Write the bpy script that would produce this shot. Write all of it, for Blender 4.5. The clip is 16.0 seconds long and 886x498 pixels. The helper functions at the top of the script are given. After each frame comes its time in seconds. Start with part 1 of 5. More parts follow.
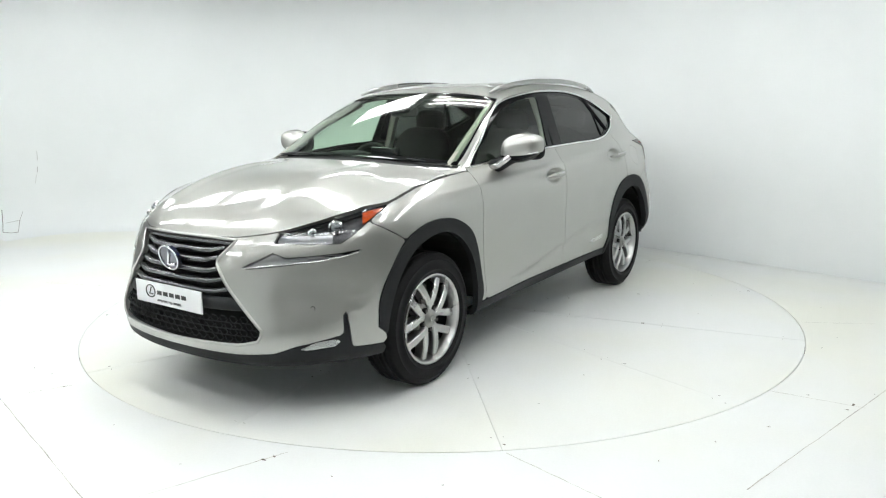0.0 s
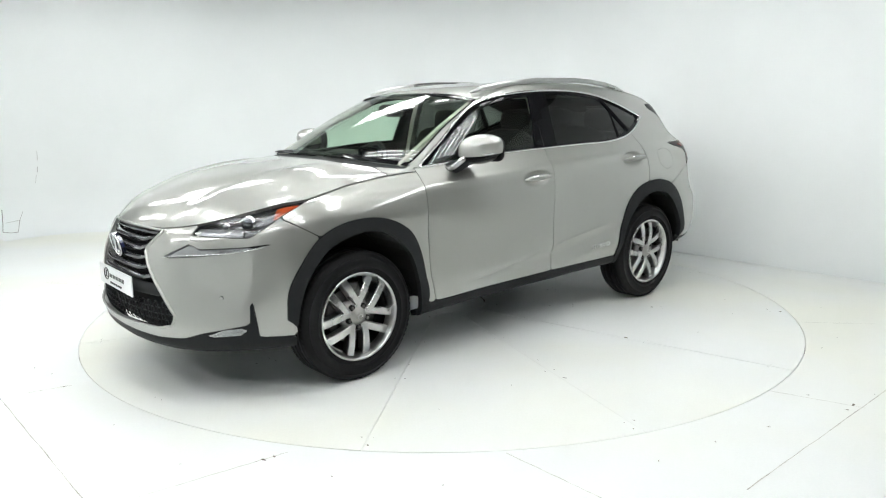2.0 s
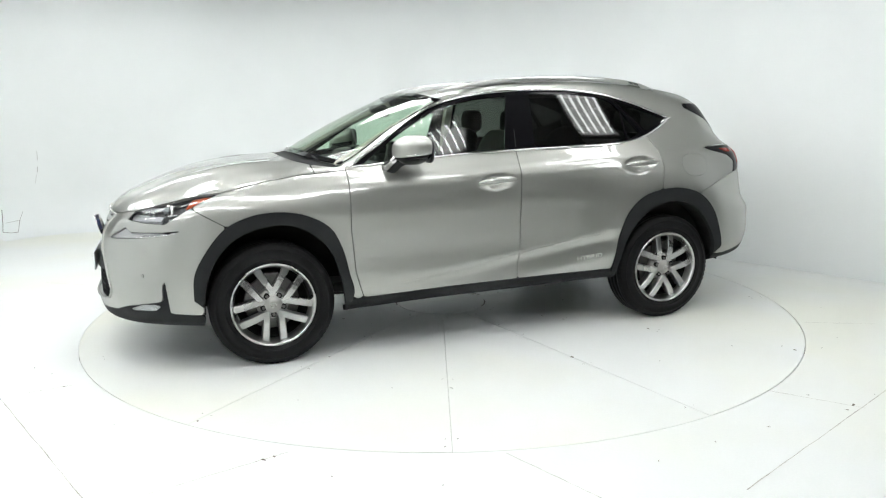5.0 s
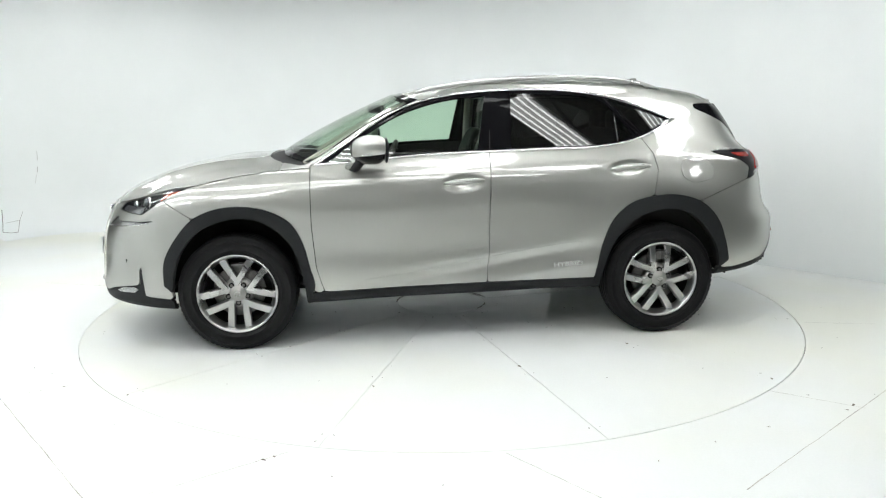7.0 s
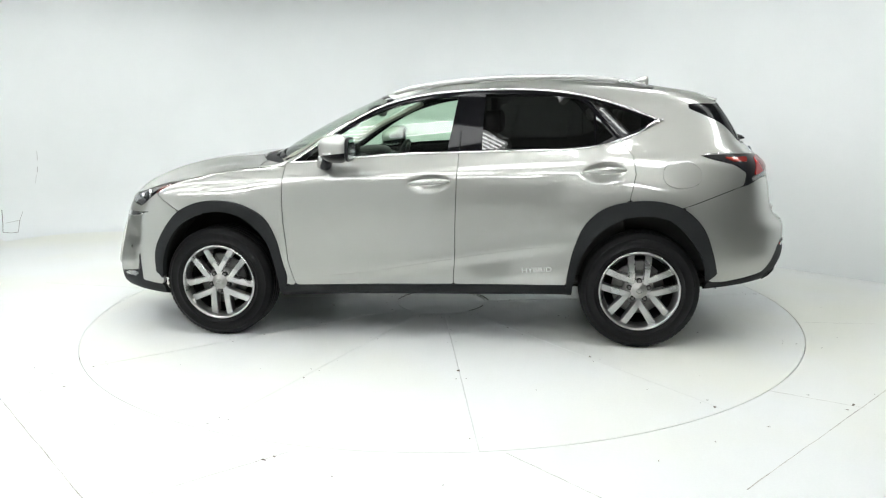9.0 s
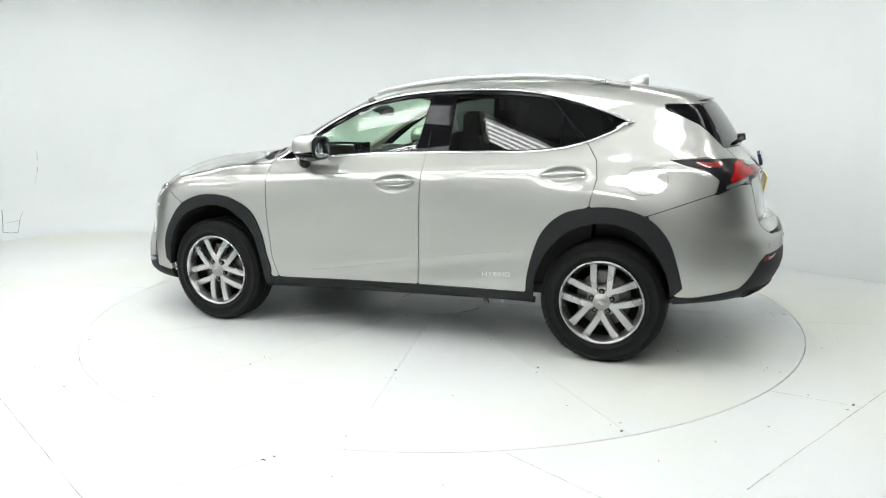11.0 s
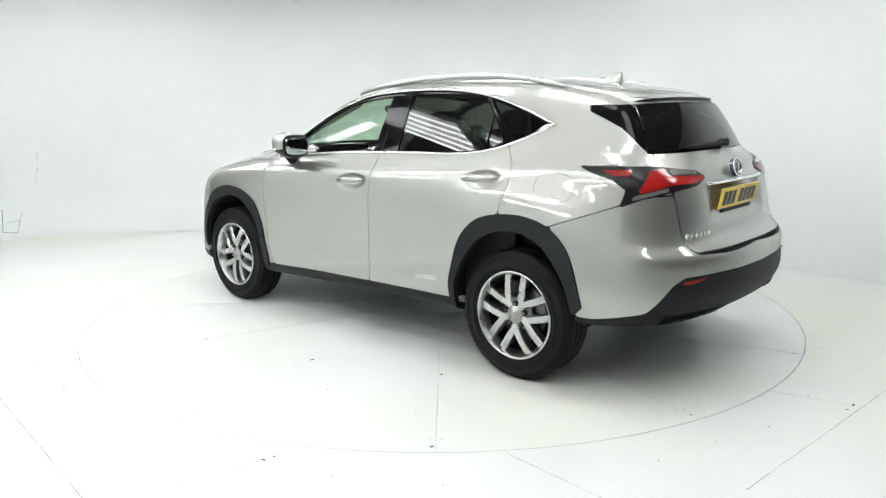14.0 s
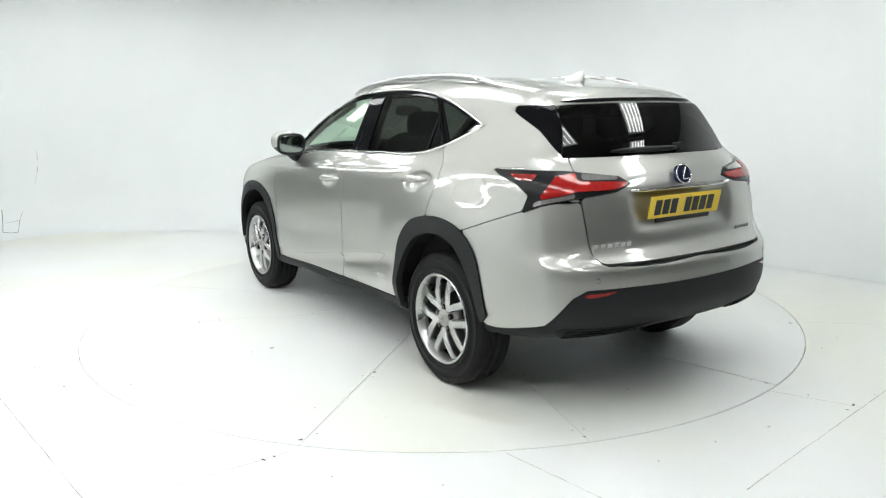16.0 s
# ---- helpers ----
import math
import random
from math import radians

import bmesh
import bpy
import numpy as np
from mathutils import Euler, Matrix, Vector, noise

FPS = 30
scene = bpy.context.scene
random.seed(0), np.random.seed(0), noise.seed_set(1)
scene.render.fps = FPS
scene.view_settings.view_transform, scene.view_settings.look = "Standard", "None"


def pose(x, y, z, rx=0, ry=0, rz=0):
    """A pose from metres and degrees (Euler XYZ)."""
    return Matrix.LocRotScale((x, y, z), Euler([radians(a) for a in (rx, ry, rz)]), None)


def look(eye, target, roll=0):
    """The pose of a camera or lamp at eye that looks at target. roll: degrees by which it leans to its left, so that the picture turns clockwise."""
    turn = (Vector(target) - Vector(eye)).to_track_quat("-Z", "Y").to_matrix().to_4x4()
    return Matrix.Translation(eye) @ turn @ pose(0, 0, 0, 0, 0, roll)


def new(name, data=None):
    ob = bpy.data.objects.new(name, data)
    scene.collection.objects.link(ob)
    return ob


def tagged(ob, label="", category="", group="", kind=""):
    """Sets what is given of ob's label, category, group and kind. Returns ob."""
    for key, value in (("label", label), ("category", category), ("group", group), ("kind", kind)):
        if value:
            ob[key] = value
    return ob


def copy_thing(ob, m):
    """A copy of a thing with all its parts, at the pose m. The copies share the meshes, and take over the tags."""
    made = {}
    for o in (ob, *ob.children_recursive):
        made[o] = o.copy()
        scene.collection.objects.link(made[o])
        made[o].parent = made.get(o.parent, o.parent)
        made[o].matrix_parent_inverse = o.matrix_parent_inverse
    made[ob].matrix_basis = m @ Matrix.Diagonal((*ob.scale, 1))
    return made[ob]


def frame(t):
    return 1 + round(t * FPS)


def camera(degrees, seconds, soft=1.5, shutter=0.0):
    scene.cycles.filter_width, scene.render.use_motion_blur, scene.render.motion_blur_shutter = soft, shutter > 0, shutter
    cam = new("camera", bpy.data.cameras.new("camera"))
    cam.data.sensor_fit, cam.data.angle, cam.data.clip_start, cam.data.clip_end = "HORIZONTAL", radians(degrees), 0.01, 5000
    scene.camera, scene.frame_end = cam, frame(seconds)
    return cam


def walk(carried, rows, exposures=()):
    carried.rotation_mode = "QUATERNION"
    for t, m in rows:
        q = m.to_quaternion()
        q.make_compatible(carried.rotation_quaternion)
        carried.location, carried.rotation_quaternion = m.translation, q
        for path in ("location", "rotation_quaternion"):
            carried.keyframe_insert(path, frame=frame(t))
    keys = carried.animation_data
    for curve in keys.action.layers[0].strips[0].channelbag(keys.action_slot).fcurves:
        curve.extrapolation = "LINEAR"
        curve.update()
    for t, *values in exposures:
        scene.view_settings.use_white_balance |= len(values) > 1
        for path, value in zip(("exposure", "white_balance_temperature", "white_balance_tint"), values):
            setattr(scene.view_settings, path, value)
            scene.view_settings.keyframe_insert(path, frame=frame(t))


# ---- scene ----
# ---------------------------------------------------------------- camera
cam = camera(61.65, 16.0, soft=1.2)
EYE = look((0, -5.3873, 1.468), (0.01694, 0.01198, 0.42058), roll=-0.563)
walk(cam, [(0, EYE), (16, EYE)])


def heading(t):
    """The turntable's turn in degrees at t seconds."""
    s = (t - 8) / 8
    return math.degrees(3.12484 - 0.95259 * s + 0.00259 * s * s - 0.01357 * s ** 3)


# ---------------------------------------------------------------- light
world = bpy.data.worlds.new("studio_world")
scene.world = world
world.use_nodes = True
world.node_tree.nodes["Background"].inputs[0].default_value = (0.9, 0.95, 1.0, 1)
world.node_tree.nodes["Background"].inputs[1].default_value = 0.05
scene.view_settings.exposure = 0.0
TUBE_GLOW = 16.0
CEILING_Z = 3.05

# ---------------------------------------------------------------- materials
def material(name, colour, rough=0.5, metal=0.0, coat=0.0, grain=0.0, grain_scale=60.0, stain=0.0, stain_scale=2.0,
             bump=0.0, rough_var=0.0, spec=0.5, coords="Object"):
    """A surface with variation at two scales: fine grain and broad stains."""
    m = bpy.data.materials.new(name)
    m.use_nodes = True
    nt = m.node_tree
    b = nt.nodes["Principled BSDF"]
    b.inputs["Roughness"].default_value = rough
    b.inputs["Metallic"].default_value = metal
    b.inputs["Coat Weight"].default_value = coat
    b.inputs["Coat Roughness"].default_value = 0.02
    b.inputs["Specular IOR Level"].default_value = spec
    b.inputs["Base Color"].default_value = (*colour, 1)
    tc = nt.nodes.new("ShaderNodeTexCoord")
    fine = nt.nodes.new("ShaderNodeTexNoise")
    fine.inputs["Scale"].default_value = grain_scale
    fine.inputs["Detail"].default_value = 4
    broad = nt.nodes.new("ShaderNodeTexNoise")
    broad.inputs["Scale"].default_value = stain_scale
    broad.inputs["Detail"].default_value = 6
    for n in (fine, broad):
        nt.links.new(tc.outputs[coords], n.inputs["Vector"])
    if grain or stain:
        last = None
        for n, k in ((fine, grain), (broad, stain)):
            r = nt.nodes.new("ShaderNodeMapRange")
            r.inputs["From Min"].default_value, r.inputs["From Max"].default_value = 0.3, 0.7
            r.inputs["To Min"].default_value, r.inputs["To Max"].default_value = 1 - k, 1 + k * 0.5
            nt.links.new(n.outputs["Fac"], r.inputs["Value"])
            if last is None:
                last = r
            else:
                mul = nt.nodes.new("ShaderNodeMath")
                mul.operation = "MULTIPLY"
                nt.links.new(last.outputs[0], mul.inputs[0])
                nt.links.new(r.outputs[0], mul.inputs[1])
                last = mul
        mix = nt.nodes.new("ShaderNodeVectorMath")
        mix.operation = "SCALE"
        mix.inputs[0].default_value = colour
        nt.links.new(last.outputs[0], mix.inputs["Scale"])
        nt.links.new(mix.outputs[0], b.inputs["Base Color"])
    if rough_var:
        r = nt.nodes.new("ShaderNodeMapRange")
        r.inputs["From Min"].default_value, r.inputs["From Max"].default_value = 0.3, 0.7
        r.inputs["To Min"].default_value, r.inputs["To Max"].default_value = max(0, rough - rough_var), rough + rough_var
        nt.links.new(broad.outputs["Fac"], r.inputs["Value"])
        nt.links.new(r.outputs[0], b.inputs["Roughness"])
    if bump:
        bn = nt.nodes.new("ShaderNodeBump")
        bn.inputs["Strength"].default_value = bump
        bn.inputs["Distance"].default_value = 0.002
        nt.links.new(fine.outputs["Fac"], bn.inputs["Height"])
        nt.links.new(bn.outputs["Normal"], b.inputs["Normal"])
    return m


def clear(name, colour, rough=0.0, base=0.05):
    """Thin see-through glass or lens plastic, tinted by colour: a sheet with one mirror-like face."""
    m = bpy.data.materials.new(name)
    m.use_nodes = True
    nt = m.node_tree
    nt.nodes.remove(nt.nodes["Principled BSDF"])
    out = nt.nodes["Material Output"]
    tr = nt.nodes.new("ShaderNodeBsdfTransparent")
    tr.inputs[0].default_value = (*colour, 1)
    gl = nt.nodes.new("ShaderNodeBsdfGlossy")
    gl.inputs["Roughness"].default_value = rough
    lw = nt.nodes.new("ShaderNodeLayerWeight")
    lw.inputs[0].default_value = 0.5
    up = nt.nodes.new("ShaderNodeMath")
    up.operation = "POWER"
    up.inputs[1].default_value = 4.5
    nt.links.new(lw.outputs["Facing"], up.inputs[0])
    fr = nt.nodes.new("ShaderNodeMath")
    fr.operation = "MULTIPLY_ADD"
    fr.inputs[1].default_value, fr.inputs[2].default_value = 0.92, base
    nt.links.new(up.outputs[0], fr.inputs[0])
    mx = nt.nodes.new("ShaderNodeMixShader")
    nt.links.new(fr.outputs[0], mx.inputs[0])
    nt.links.new(tr.outputs[0], mx.inputs[1])
    nt.links.new(gl.outputs[0], mx.inputs[2])
    nt.links.new(mx.outputs[0], out.inputs[0])
    return m


def glowing(name, colour, strength):
    m = bpy.data.materials.new(name)
    m.use_nodes = True
    b = m.node_tree.nodes["Principled BSDF"]
    b.inputs["Base Color"].default_value = (0.8, 0.8, 0.8, 1)
    b.inputs["Emission Color"].default_value = (*colour, 1)
    b.inputs["Emission Strength"].default_value = strength
    return m


WALL = material("white_wall_paint", (0.79, 0.815, 0.815), 0.55, grain=0.015, grain_scale=140, stain=0.03, stain_scale=1.1, bump=0.08)
FLOOR = material("white_floor_paint", (0.785, 0.805, 0.795), 0.38, grain=0.02, grain_scale=90, stain=0.03, stain_scale=1.3, bump=0.03)


def yellowed(mat, tint, scale):
    """Broad worn patches where white paint has gone cream."""
    nt = mat.node_tree
    b = nt.nodes["Principled BSDF"]
    src = b.inputs["Base Color"].links[0].from_socket
    tc = nt.nodes.new("ShaderNodeTexCoord")
    no = nt.nodes.new("ShaderNodeTexNoise")
    no.inputs["Scale"].default_value, no.inputs["Detail"].default_value = scale, 5
    mr = nt.nodes.new("ShaderNodeMapRange")
    mr.inputs["From Min"].default_value, mr.inputs["From Max"].default_value = 0.46, 0.68
    mx = nt.nodes.new("ShaderNodeMix")
    mx.data_type, mx.blend_type = "RGBA", "MULTIPLY"
    mx.inputs[7].default_value = (*tint, 1)
    nt.links.new(tc.outputs["Object"], no.inputs["Vector"])
    nt.links.new(no.outputs["Fac"], mr.inputs["Value"])
    nt.links.new(mr.outputs[0], mx.inputs[0])
    nt.links.new(src, mx.inputs[6])
    nt.links.new(mx.outputs[2], b.inputs["Base Color"])


yellowed(FLOOR, (1.0, 0.985, 0.90), 0.55)
JOINT = material("worn_joint_filler", (0.60, 0.59, 0.54), 0.8, grain=0.4, grain_scale=35, stain=0.4, stain_scale=6)
CHIP = material("chipped_paint_dark", (0.16, 0.14, 0.12), 0.9, grain=0.4, grain_scale=80)
CEIL = material("ceiling_paint", (0.22, 0.225, 0.22), 0.8, grain=0.05, grain_scale=50, stain=0.08)
DARKWALL = material("dim_grey_wall", (0.12, 0.12, 0.12), 0.8, grain=0.1, stain=0.2)
# Near-black for the unseen recess walls, in place of missing light.
RECESSBLACK = material("recess_shade_black", (0.03, 0.03, 0.031), 0.9, grain=0.2, grain_scale=40, stain=0.15)
HOUSING = material("white_lamp_housing", (0.75, 0.75, 0.74), 0.45, grain=0.04)
TUBE = glowing("lit_tube", (0.975, 1.0, 1.0), TUBE_GLOW)
PAINT = material("champagne_silver_paint", (0.40, 0.402, 0.377), 0.42, metal=0.90, coat=1.0, grain=0.05, grain_scale=900, stain=0.02, stain_scale=3)
PAINT.node_tree.nodes["Principled BSDF"].inputs["Coat IOR"].default_value = 2.0
PLASTIC = material("dark_grey_moulded_plastic", (0.014, 0.0155, 0.0165), 0.6, grain=0.25, grain_scale=400, stain=0.12, stain_scale=5, bump=0.1, spec=0.25)
GLOSSBLACK = material("gloss_black_trim", (0.006, 0.006, 0.007), 0.05, spec=0.12)
SATINBLACK = material("satin_black_trim", (0.009, 0.009, 0.010), 0.28, spec=0.25, stain=0.1)
# Near-black put in for shade in gaps and recesses; also on liners and underbody.
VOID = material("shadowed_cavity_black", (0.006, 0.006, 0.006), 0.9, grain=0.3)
RUBBER = material("tyre_rubber", (0.007, 0.007, 0.0075), 0.6, grain=0.3, grain_scale=180, stain=0.25, stain_scale=7, bump=0.1, spec=0.2)
ALLOY = material("machined_alloy", (0.54, 0.54, 0.535), 0.28, metal=1.0, grain=0.04, grain_scale=300, stain=0.05, rough_var=0.05)
DARKALLOY = material("dark_wheel_pocket", (0.02, 0.02, 0.021), 0.4, metal=0.6, grain=0.2)
CHROME = material("bright_chrome", (0.82, 0.82, 0.82), 0.06, metal=1.0, stain=0.03)
STEEL = material("brake_disc_steel", (0.20, 0.195, 0.19), 0.45, metal=1.0, grain=0.15, grain_scale=120)
GLASS = clear("clear_greenish_glass", (0.74, 0.87, 0.76))
PRIVACY = clear("dark_privacy_glass", (0.085, 0.09, 0.085))
LENS = clear("clear_lamp_lens", (0.93, 0.94, 0.95))
REDLENS = material("red_lamp_plastic", (0.36, 0.010, 0.009), 0.15, coat=0.3, grain=0.1, grain_scale=200)
AMBER = material("amber_lamp_plastic", (0.40, 0.055, 0.010), 0.15, coat=1.0, grain=0.1, grain_scale=200)
CABIN = material("black_cabin_trim", (0.011, 0.011, 0.011), 0.6, grain=0.2, grain_scale=200)
LEATHER = material("dark_leather", (0.011, 0.0105, 0.0095), 0.6, spec=0.15, grain=0.12, grain_scale=150, bump=0.2)
HEADLINER = material("pale_headliner", (0.42, 0.41, 0.36), 0.9, grain=0.1)
PLATEWHITE = material("white_plate_plastic", (0.78, 0.79, 0.80), 0.3, coat=0.4, stain=0.03)
PLATEYELLOW = material("yellow_plate_plastic", (0.80, 0.56, 0.03), 0.3, coat=0.4, stain=0.04)
INK = material("black_print", (0.012, 0.012, 0.012), 0.4)
BLUEBLACK = material("blue_black_badge", (0.012, 0.018, 0.06), 0.08, coat=1.0)


# ---------------------------------------------------------------- mesh helpers
def mesh_of(name, verts, faces, mat, smooth=False, parent=None, label=""):
    me = bpy.data.meshes.new(name)
    me.from_pydata([tuple(v) for v in verts], [], faces)
    me.materials.append(mat)
    if smooth:
        me.shade_smooth()
    ob = new(name, me)
    ob.parent = parent
    if label:
        tagged(ob, label)
    return ob


def part(name, bm, mat, parent=None, label="", smooth=False):
    me = bpy.data.meshes.new(name)
    bmesh.ops.recalc_face_normals(bm, faces=bm.faces)
    bm.to_mesh(me)
    bm.free()
    me.materials.append(mat)
    if smooth:
        me.shade_smooth()
    ob = new(name, me)
    ob.parent = parent
    if label:
        tagged(ob, label)
    return ob


def box(x0, x1, y0, y1, z0, z1, bevel=0.0, segs=2):
    bm = bmesh.new()
    bmesh.ops.create_cube(bm, size=1, matrix=Matrix.Translation(((x0 + x1) / 2, (y0 + y1) / 2, (z0 + z1) / 2))
                          @ Matrix.Diagonal((x1 - x0, y1 - y0, z1 - z0, 1)))
    if bevel:
        bmesh.ops.bevel(bm, geom=bm.edges[:], offset=bevel, segments=segs, profile=0.5, affect="EDGES")
    return bm


def prism(pts, z0, z1):
    """An upright prism on a plan polygon."""
    bm = bmesh.new()
    lo = [bm.verts.new((x, y, z0)) for x, y in pts]
    hi = [bm.verts.new((x, y, z1)) for x, y in pts]
    n = len(pts)
    bm.faces.new(lo[::-1])
    bm.faces.new(hi)
    for i in range(n):
        bm.faces.new((lo[i], lo[(i + 1) % n], hi[(i + 1) % n], hi[i]))
    return bm


def tube(points, r, sides=10, closed=False):
    """A round bar along points; r is one radius or one for each point."""
    pts = [Vector(p) for p in points]
    n = len(pts)
    rs = r if isinstance(r, (list, tuple)) else [r] * n
    bm = bmesh.new()
    rings = []
    side = None
    for i, p in enumerate(pts):
        a, b = pts[(i - 1) % n if closed else max(i - 1, 0)], pts[(i + 1) % n if closed else min(i + 1, n - 1)]
        d = (b - a).normalized()
        if side is None:
            side = d.orthogonal().normalized()
        side = (side - d * side.dot(d)).normalized()
        up = d.cross(side)
        rings.append([bm.verts.new(p + (side * math.cos(k * math.tau / sides) + up * math.sin(k * math.tau / sides)) * rs[i])
                      for k in range(sides)])
    for i in range(n if closed else n - 1):
        p, q = rings[i], rings[(i + 1) % n]
        for k in range(sides):
            bm.faces.new((p[k], p[(k + 1) % sides], q[(k + 1) % sides], q[k]))
    if not closed:
        bm.faces.new(rings[0][::-1])
        bm.faces.new(rings[-1])
    return bm


# ---------------------------------------------------------------- the studio
R_TABLE = 2.485
TABLE = (0.0045, 0.069)
GAP = 0.0045


def arc(r, a0, a1, n):
    return [(r * math.cos(math.radians(a0 + (a1 - a0) * i / n)), r * math.sin(math.radians(a0 + (a1 - a0) * i / n))) for i in range(n + 1)]


def studio_floor():
    """One sheet with a round hole for the turntable."""
    n = 180
    inner = [(TABLE[0] + 0.001 + x, TABLE[1] - 0.001 + y) for x, y in arc(R_TABLE + GAP, 0, 360, n)[:-1]]
    out = []
    for x, y in arc(1, 0, 360, n)[:-1]:
        k = 9.5 / max(abs(x), abs(y))
        out.append((x * k, y * k))
    verts = [(x, y, 0) for x, y in inner] + [(x, y, 0) for x, y in out] + [(x, y, -0.06) for x, y in inner]
    faces = []
    for i in range(n):
        j = (i + 1) % n
        faces.append((i, n + i, n + j, j))
        faces.append((2 * n + i, i, j, 2 * n + j))
    ob = mesh_of("floor", verts, faces, FLOOR)
    tagged(ob, "glossy white painted studio floor with hairline joints", "floor", kind="structure")
    # bottom of the slot round the turntable
    bm = bmesh.new()
    bmesh.ops.create_circle(bm, cap_ends=True, segments=90, radius=R_TABLE + 0.05, matrix=Matrix.Translation((TABLE[0], TABLE[1], -0.05)))
    part("slot_bed", bm, CHIP, ob)
    return ob


def strip(parent, name, a, b, w, mat, z=0.0012, wobble=0.002, pieces=14):
    """A thin, slightly uneven line of filler lying on the floor."""
    a, b = Vector(a), Vector(b)
    d = (b - a)
    side = Vector((-d.y, d.x)).normalized()
    L, Rr = [], []
    for i in range(pieces + 1):
        p = a + d * (i / pieces) + side * random.uniform(-wobble, wobble)
        ww = w * random.uniform(0.35, 1.0) / 2
        L.append((*(p + side * ww), z))
        Rr.append((*(p - side * ww), z))
    faces = [(i, i + 1, pieces + 2 + i, pieces + 1 + i) for i in range(pieces)]
    return mesh_of(name, L + Rr, faces, mat, parent=parent)


def chip(parent, x, y, size, z=0.0022):
    n = 9
    a0 = random.uniform(0, 6)
    st = random.uniform(0.3, 0.7)
    verts = []
    for i in range(n):
        a = math.tau * i / n
        r = size * random.uniform(0.5, 1.1)
        u, v = r * math.cos(a), r * math.sin(a) * st
        verts.append((x + u * math.cos(a0) - v * math.sin(a0), y + u * math.sin(a0) + v * math.cos(a0), z))
    return mesh_of("paint_chip", verts, [tuple(range(n))], CHIP, parent=parent)


def turntable():
    """The turning disc: twelve wedge boards round a hub plate."""
    top = new("turntable")
    tagged(top, "round white painted turntable with radial board joints, under the car", "turntable", kind="structure")
    g = 0.0011
    r0 = 0.33
    for k in range(12):
        a = 11.3 + 30 * k
        e0, e1 = math.degrees(g / r0), math.degrees(g / R_TABLE)
        pts = arc(R_TABLE, a + e1, a + 30 - e1, 16) + arc(r0, a + 30 - e0, a + e0, 6)
        part("board", prism(pts, -0.03, -0.0005 * (k % 3)), FLOOR, top)
    part("hub_plate", prism(arc(r0 - 0.004, 0, 360, 40)[:-1], -0.03, 0.0), FLOOR, top)
    part("under_plate", prism(arc(R_TABLE - 0.01, 0, 360, 90)[:-1], -0.045, -0.032), JOINT, top)
    random.seed(5)
    for k in range(12):
        a = math.radians(11.3 + 30 * k)
        for r in (random.uniform(0.5, 1.0), random.uniform(1.2, 1.9), R_TABLE - 0.05):
            if random.random() < 0.8:
                b = a + random.uniform(-0.02, 0.02)
                chip(top, r * math.cos(b), r * math.sin(b), random.uniform(0.006, 0.017))
    for k in range(26):
        a, r = random.uniform(0, 6.28), random.uniform(0.2, 2.4)
        chip(top, r * math.cos(a), r * math.sin(a), random.uniform(0.003, 0.008))
    # sunk screw heads beside the joints
    for k in range(12):
        a = math.radians(11.3 + 30 * k)
        for r in (0.42, 0.98, 1.62, 2.36):
            for off in (-0.028, 0.028):
                b = a + off / r
                chip(top, r * math.cos(b), r * math.sin(b), random.uniform(0.005, 0.009))
    # cracks round the hub plate
    for k in range(9):
        a = random.uniform(0, 360)
        q = arc(r0 + random.uniform(-0.01, 0.03), a, a + random.uniform(12, 40), 3)
        for i in range(3):
            strip(top, "crack", q[i], q[i + 1], 0.012, CHIP, 0.0025, 0.004, 4)
    return top


FLOOR_OB = studio_floor()
TURNTABLE = turntable()
random.seed(11)
for a, b, w in [((-2.22, -1.83), (-1.39, -2.76), 0.007), ((-1.39, -2.76), (-0.6, -3.6), 0.006), ((-2.22, -1.83), (-2.9, -1.05), 0.004),
                ((-1.17, -2.76), (-0.67, -2.4), 0.006), ((2.3, -1.77), (1.17, -2.76), 0.006), ((2.3, -1.77), (3.1, -1.05), 0.006),
                ((1.68, -1.76), (2.06, -2.0), 0.005), ((0.27, -2.43), (0.6, -2.81), 0.005), ((-2.18, -1.68), (-2.0, -1.58), 0.007),
                ((2.38, -0.55), (2.9, -0.62), 0.004), ((2.0, 1.5), (2.35, 1.75), 0.004), ((-2.42, 0.6), (-3.4, 0.85), 0.004)]:
    strip(FLOOR_OB, "floor_joint", a, b, w, JOINT)
for x, y, s in [(2.02, -1.96, 0.022), (1.96, -2.02, 0.014), (2.2, -1.83, 0.008), (-0.76, -2.47, 0.018), (-0.72, -2.44, 0.012), (-2.03, -1.6, 0.016), (1.86, -1.83, 0.01),
                (-1.1, -2.5, 0.008), (-0.45, -2.62, 0.008), (2.3, -1.1, 0.008), (2.5, -0.9, 0.006), (1.5, -2.2, 0.007), (0.9, -2.52, 0.008),
                (-2.35, -1.3, 0.008), (-2.2, -1.4, 0.006), (0.0, -2.7, 0.006), (-1.55, -2.1, 0.007), (1.2, -2.35, 0.007), (2.75, -0.2, 0.007)]:
    chip(FLOOR_OB, x, y, s)

# wall plan, inner faces, from the right round the back to the left
BACK = [(5.4, -1.445), (3.63, 0.48), (2.06, 2.19), (1.35, 2.95), (0.85, 3.38), (0.3, 3.66), (-0.4, 3.8), (-4.92, 4.02)]
LEFT = [(-4.92, 4.02), (-5.3, 3.35), (-6.4, 1.4), (-6.4, -9.0)]


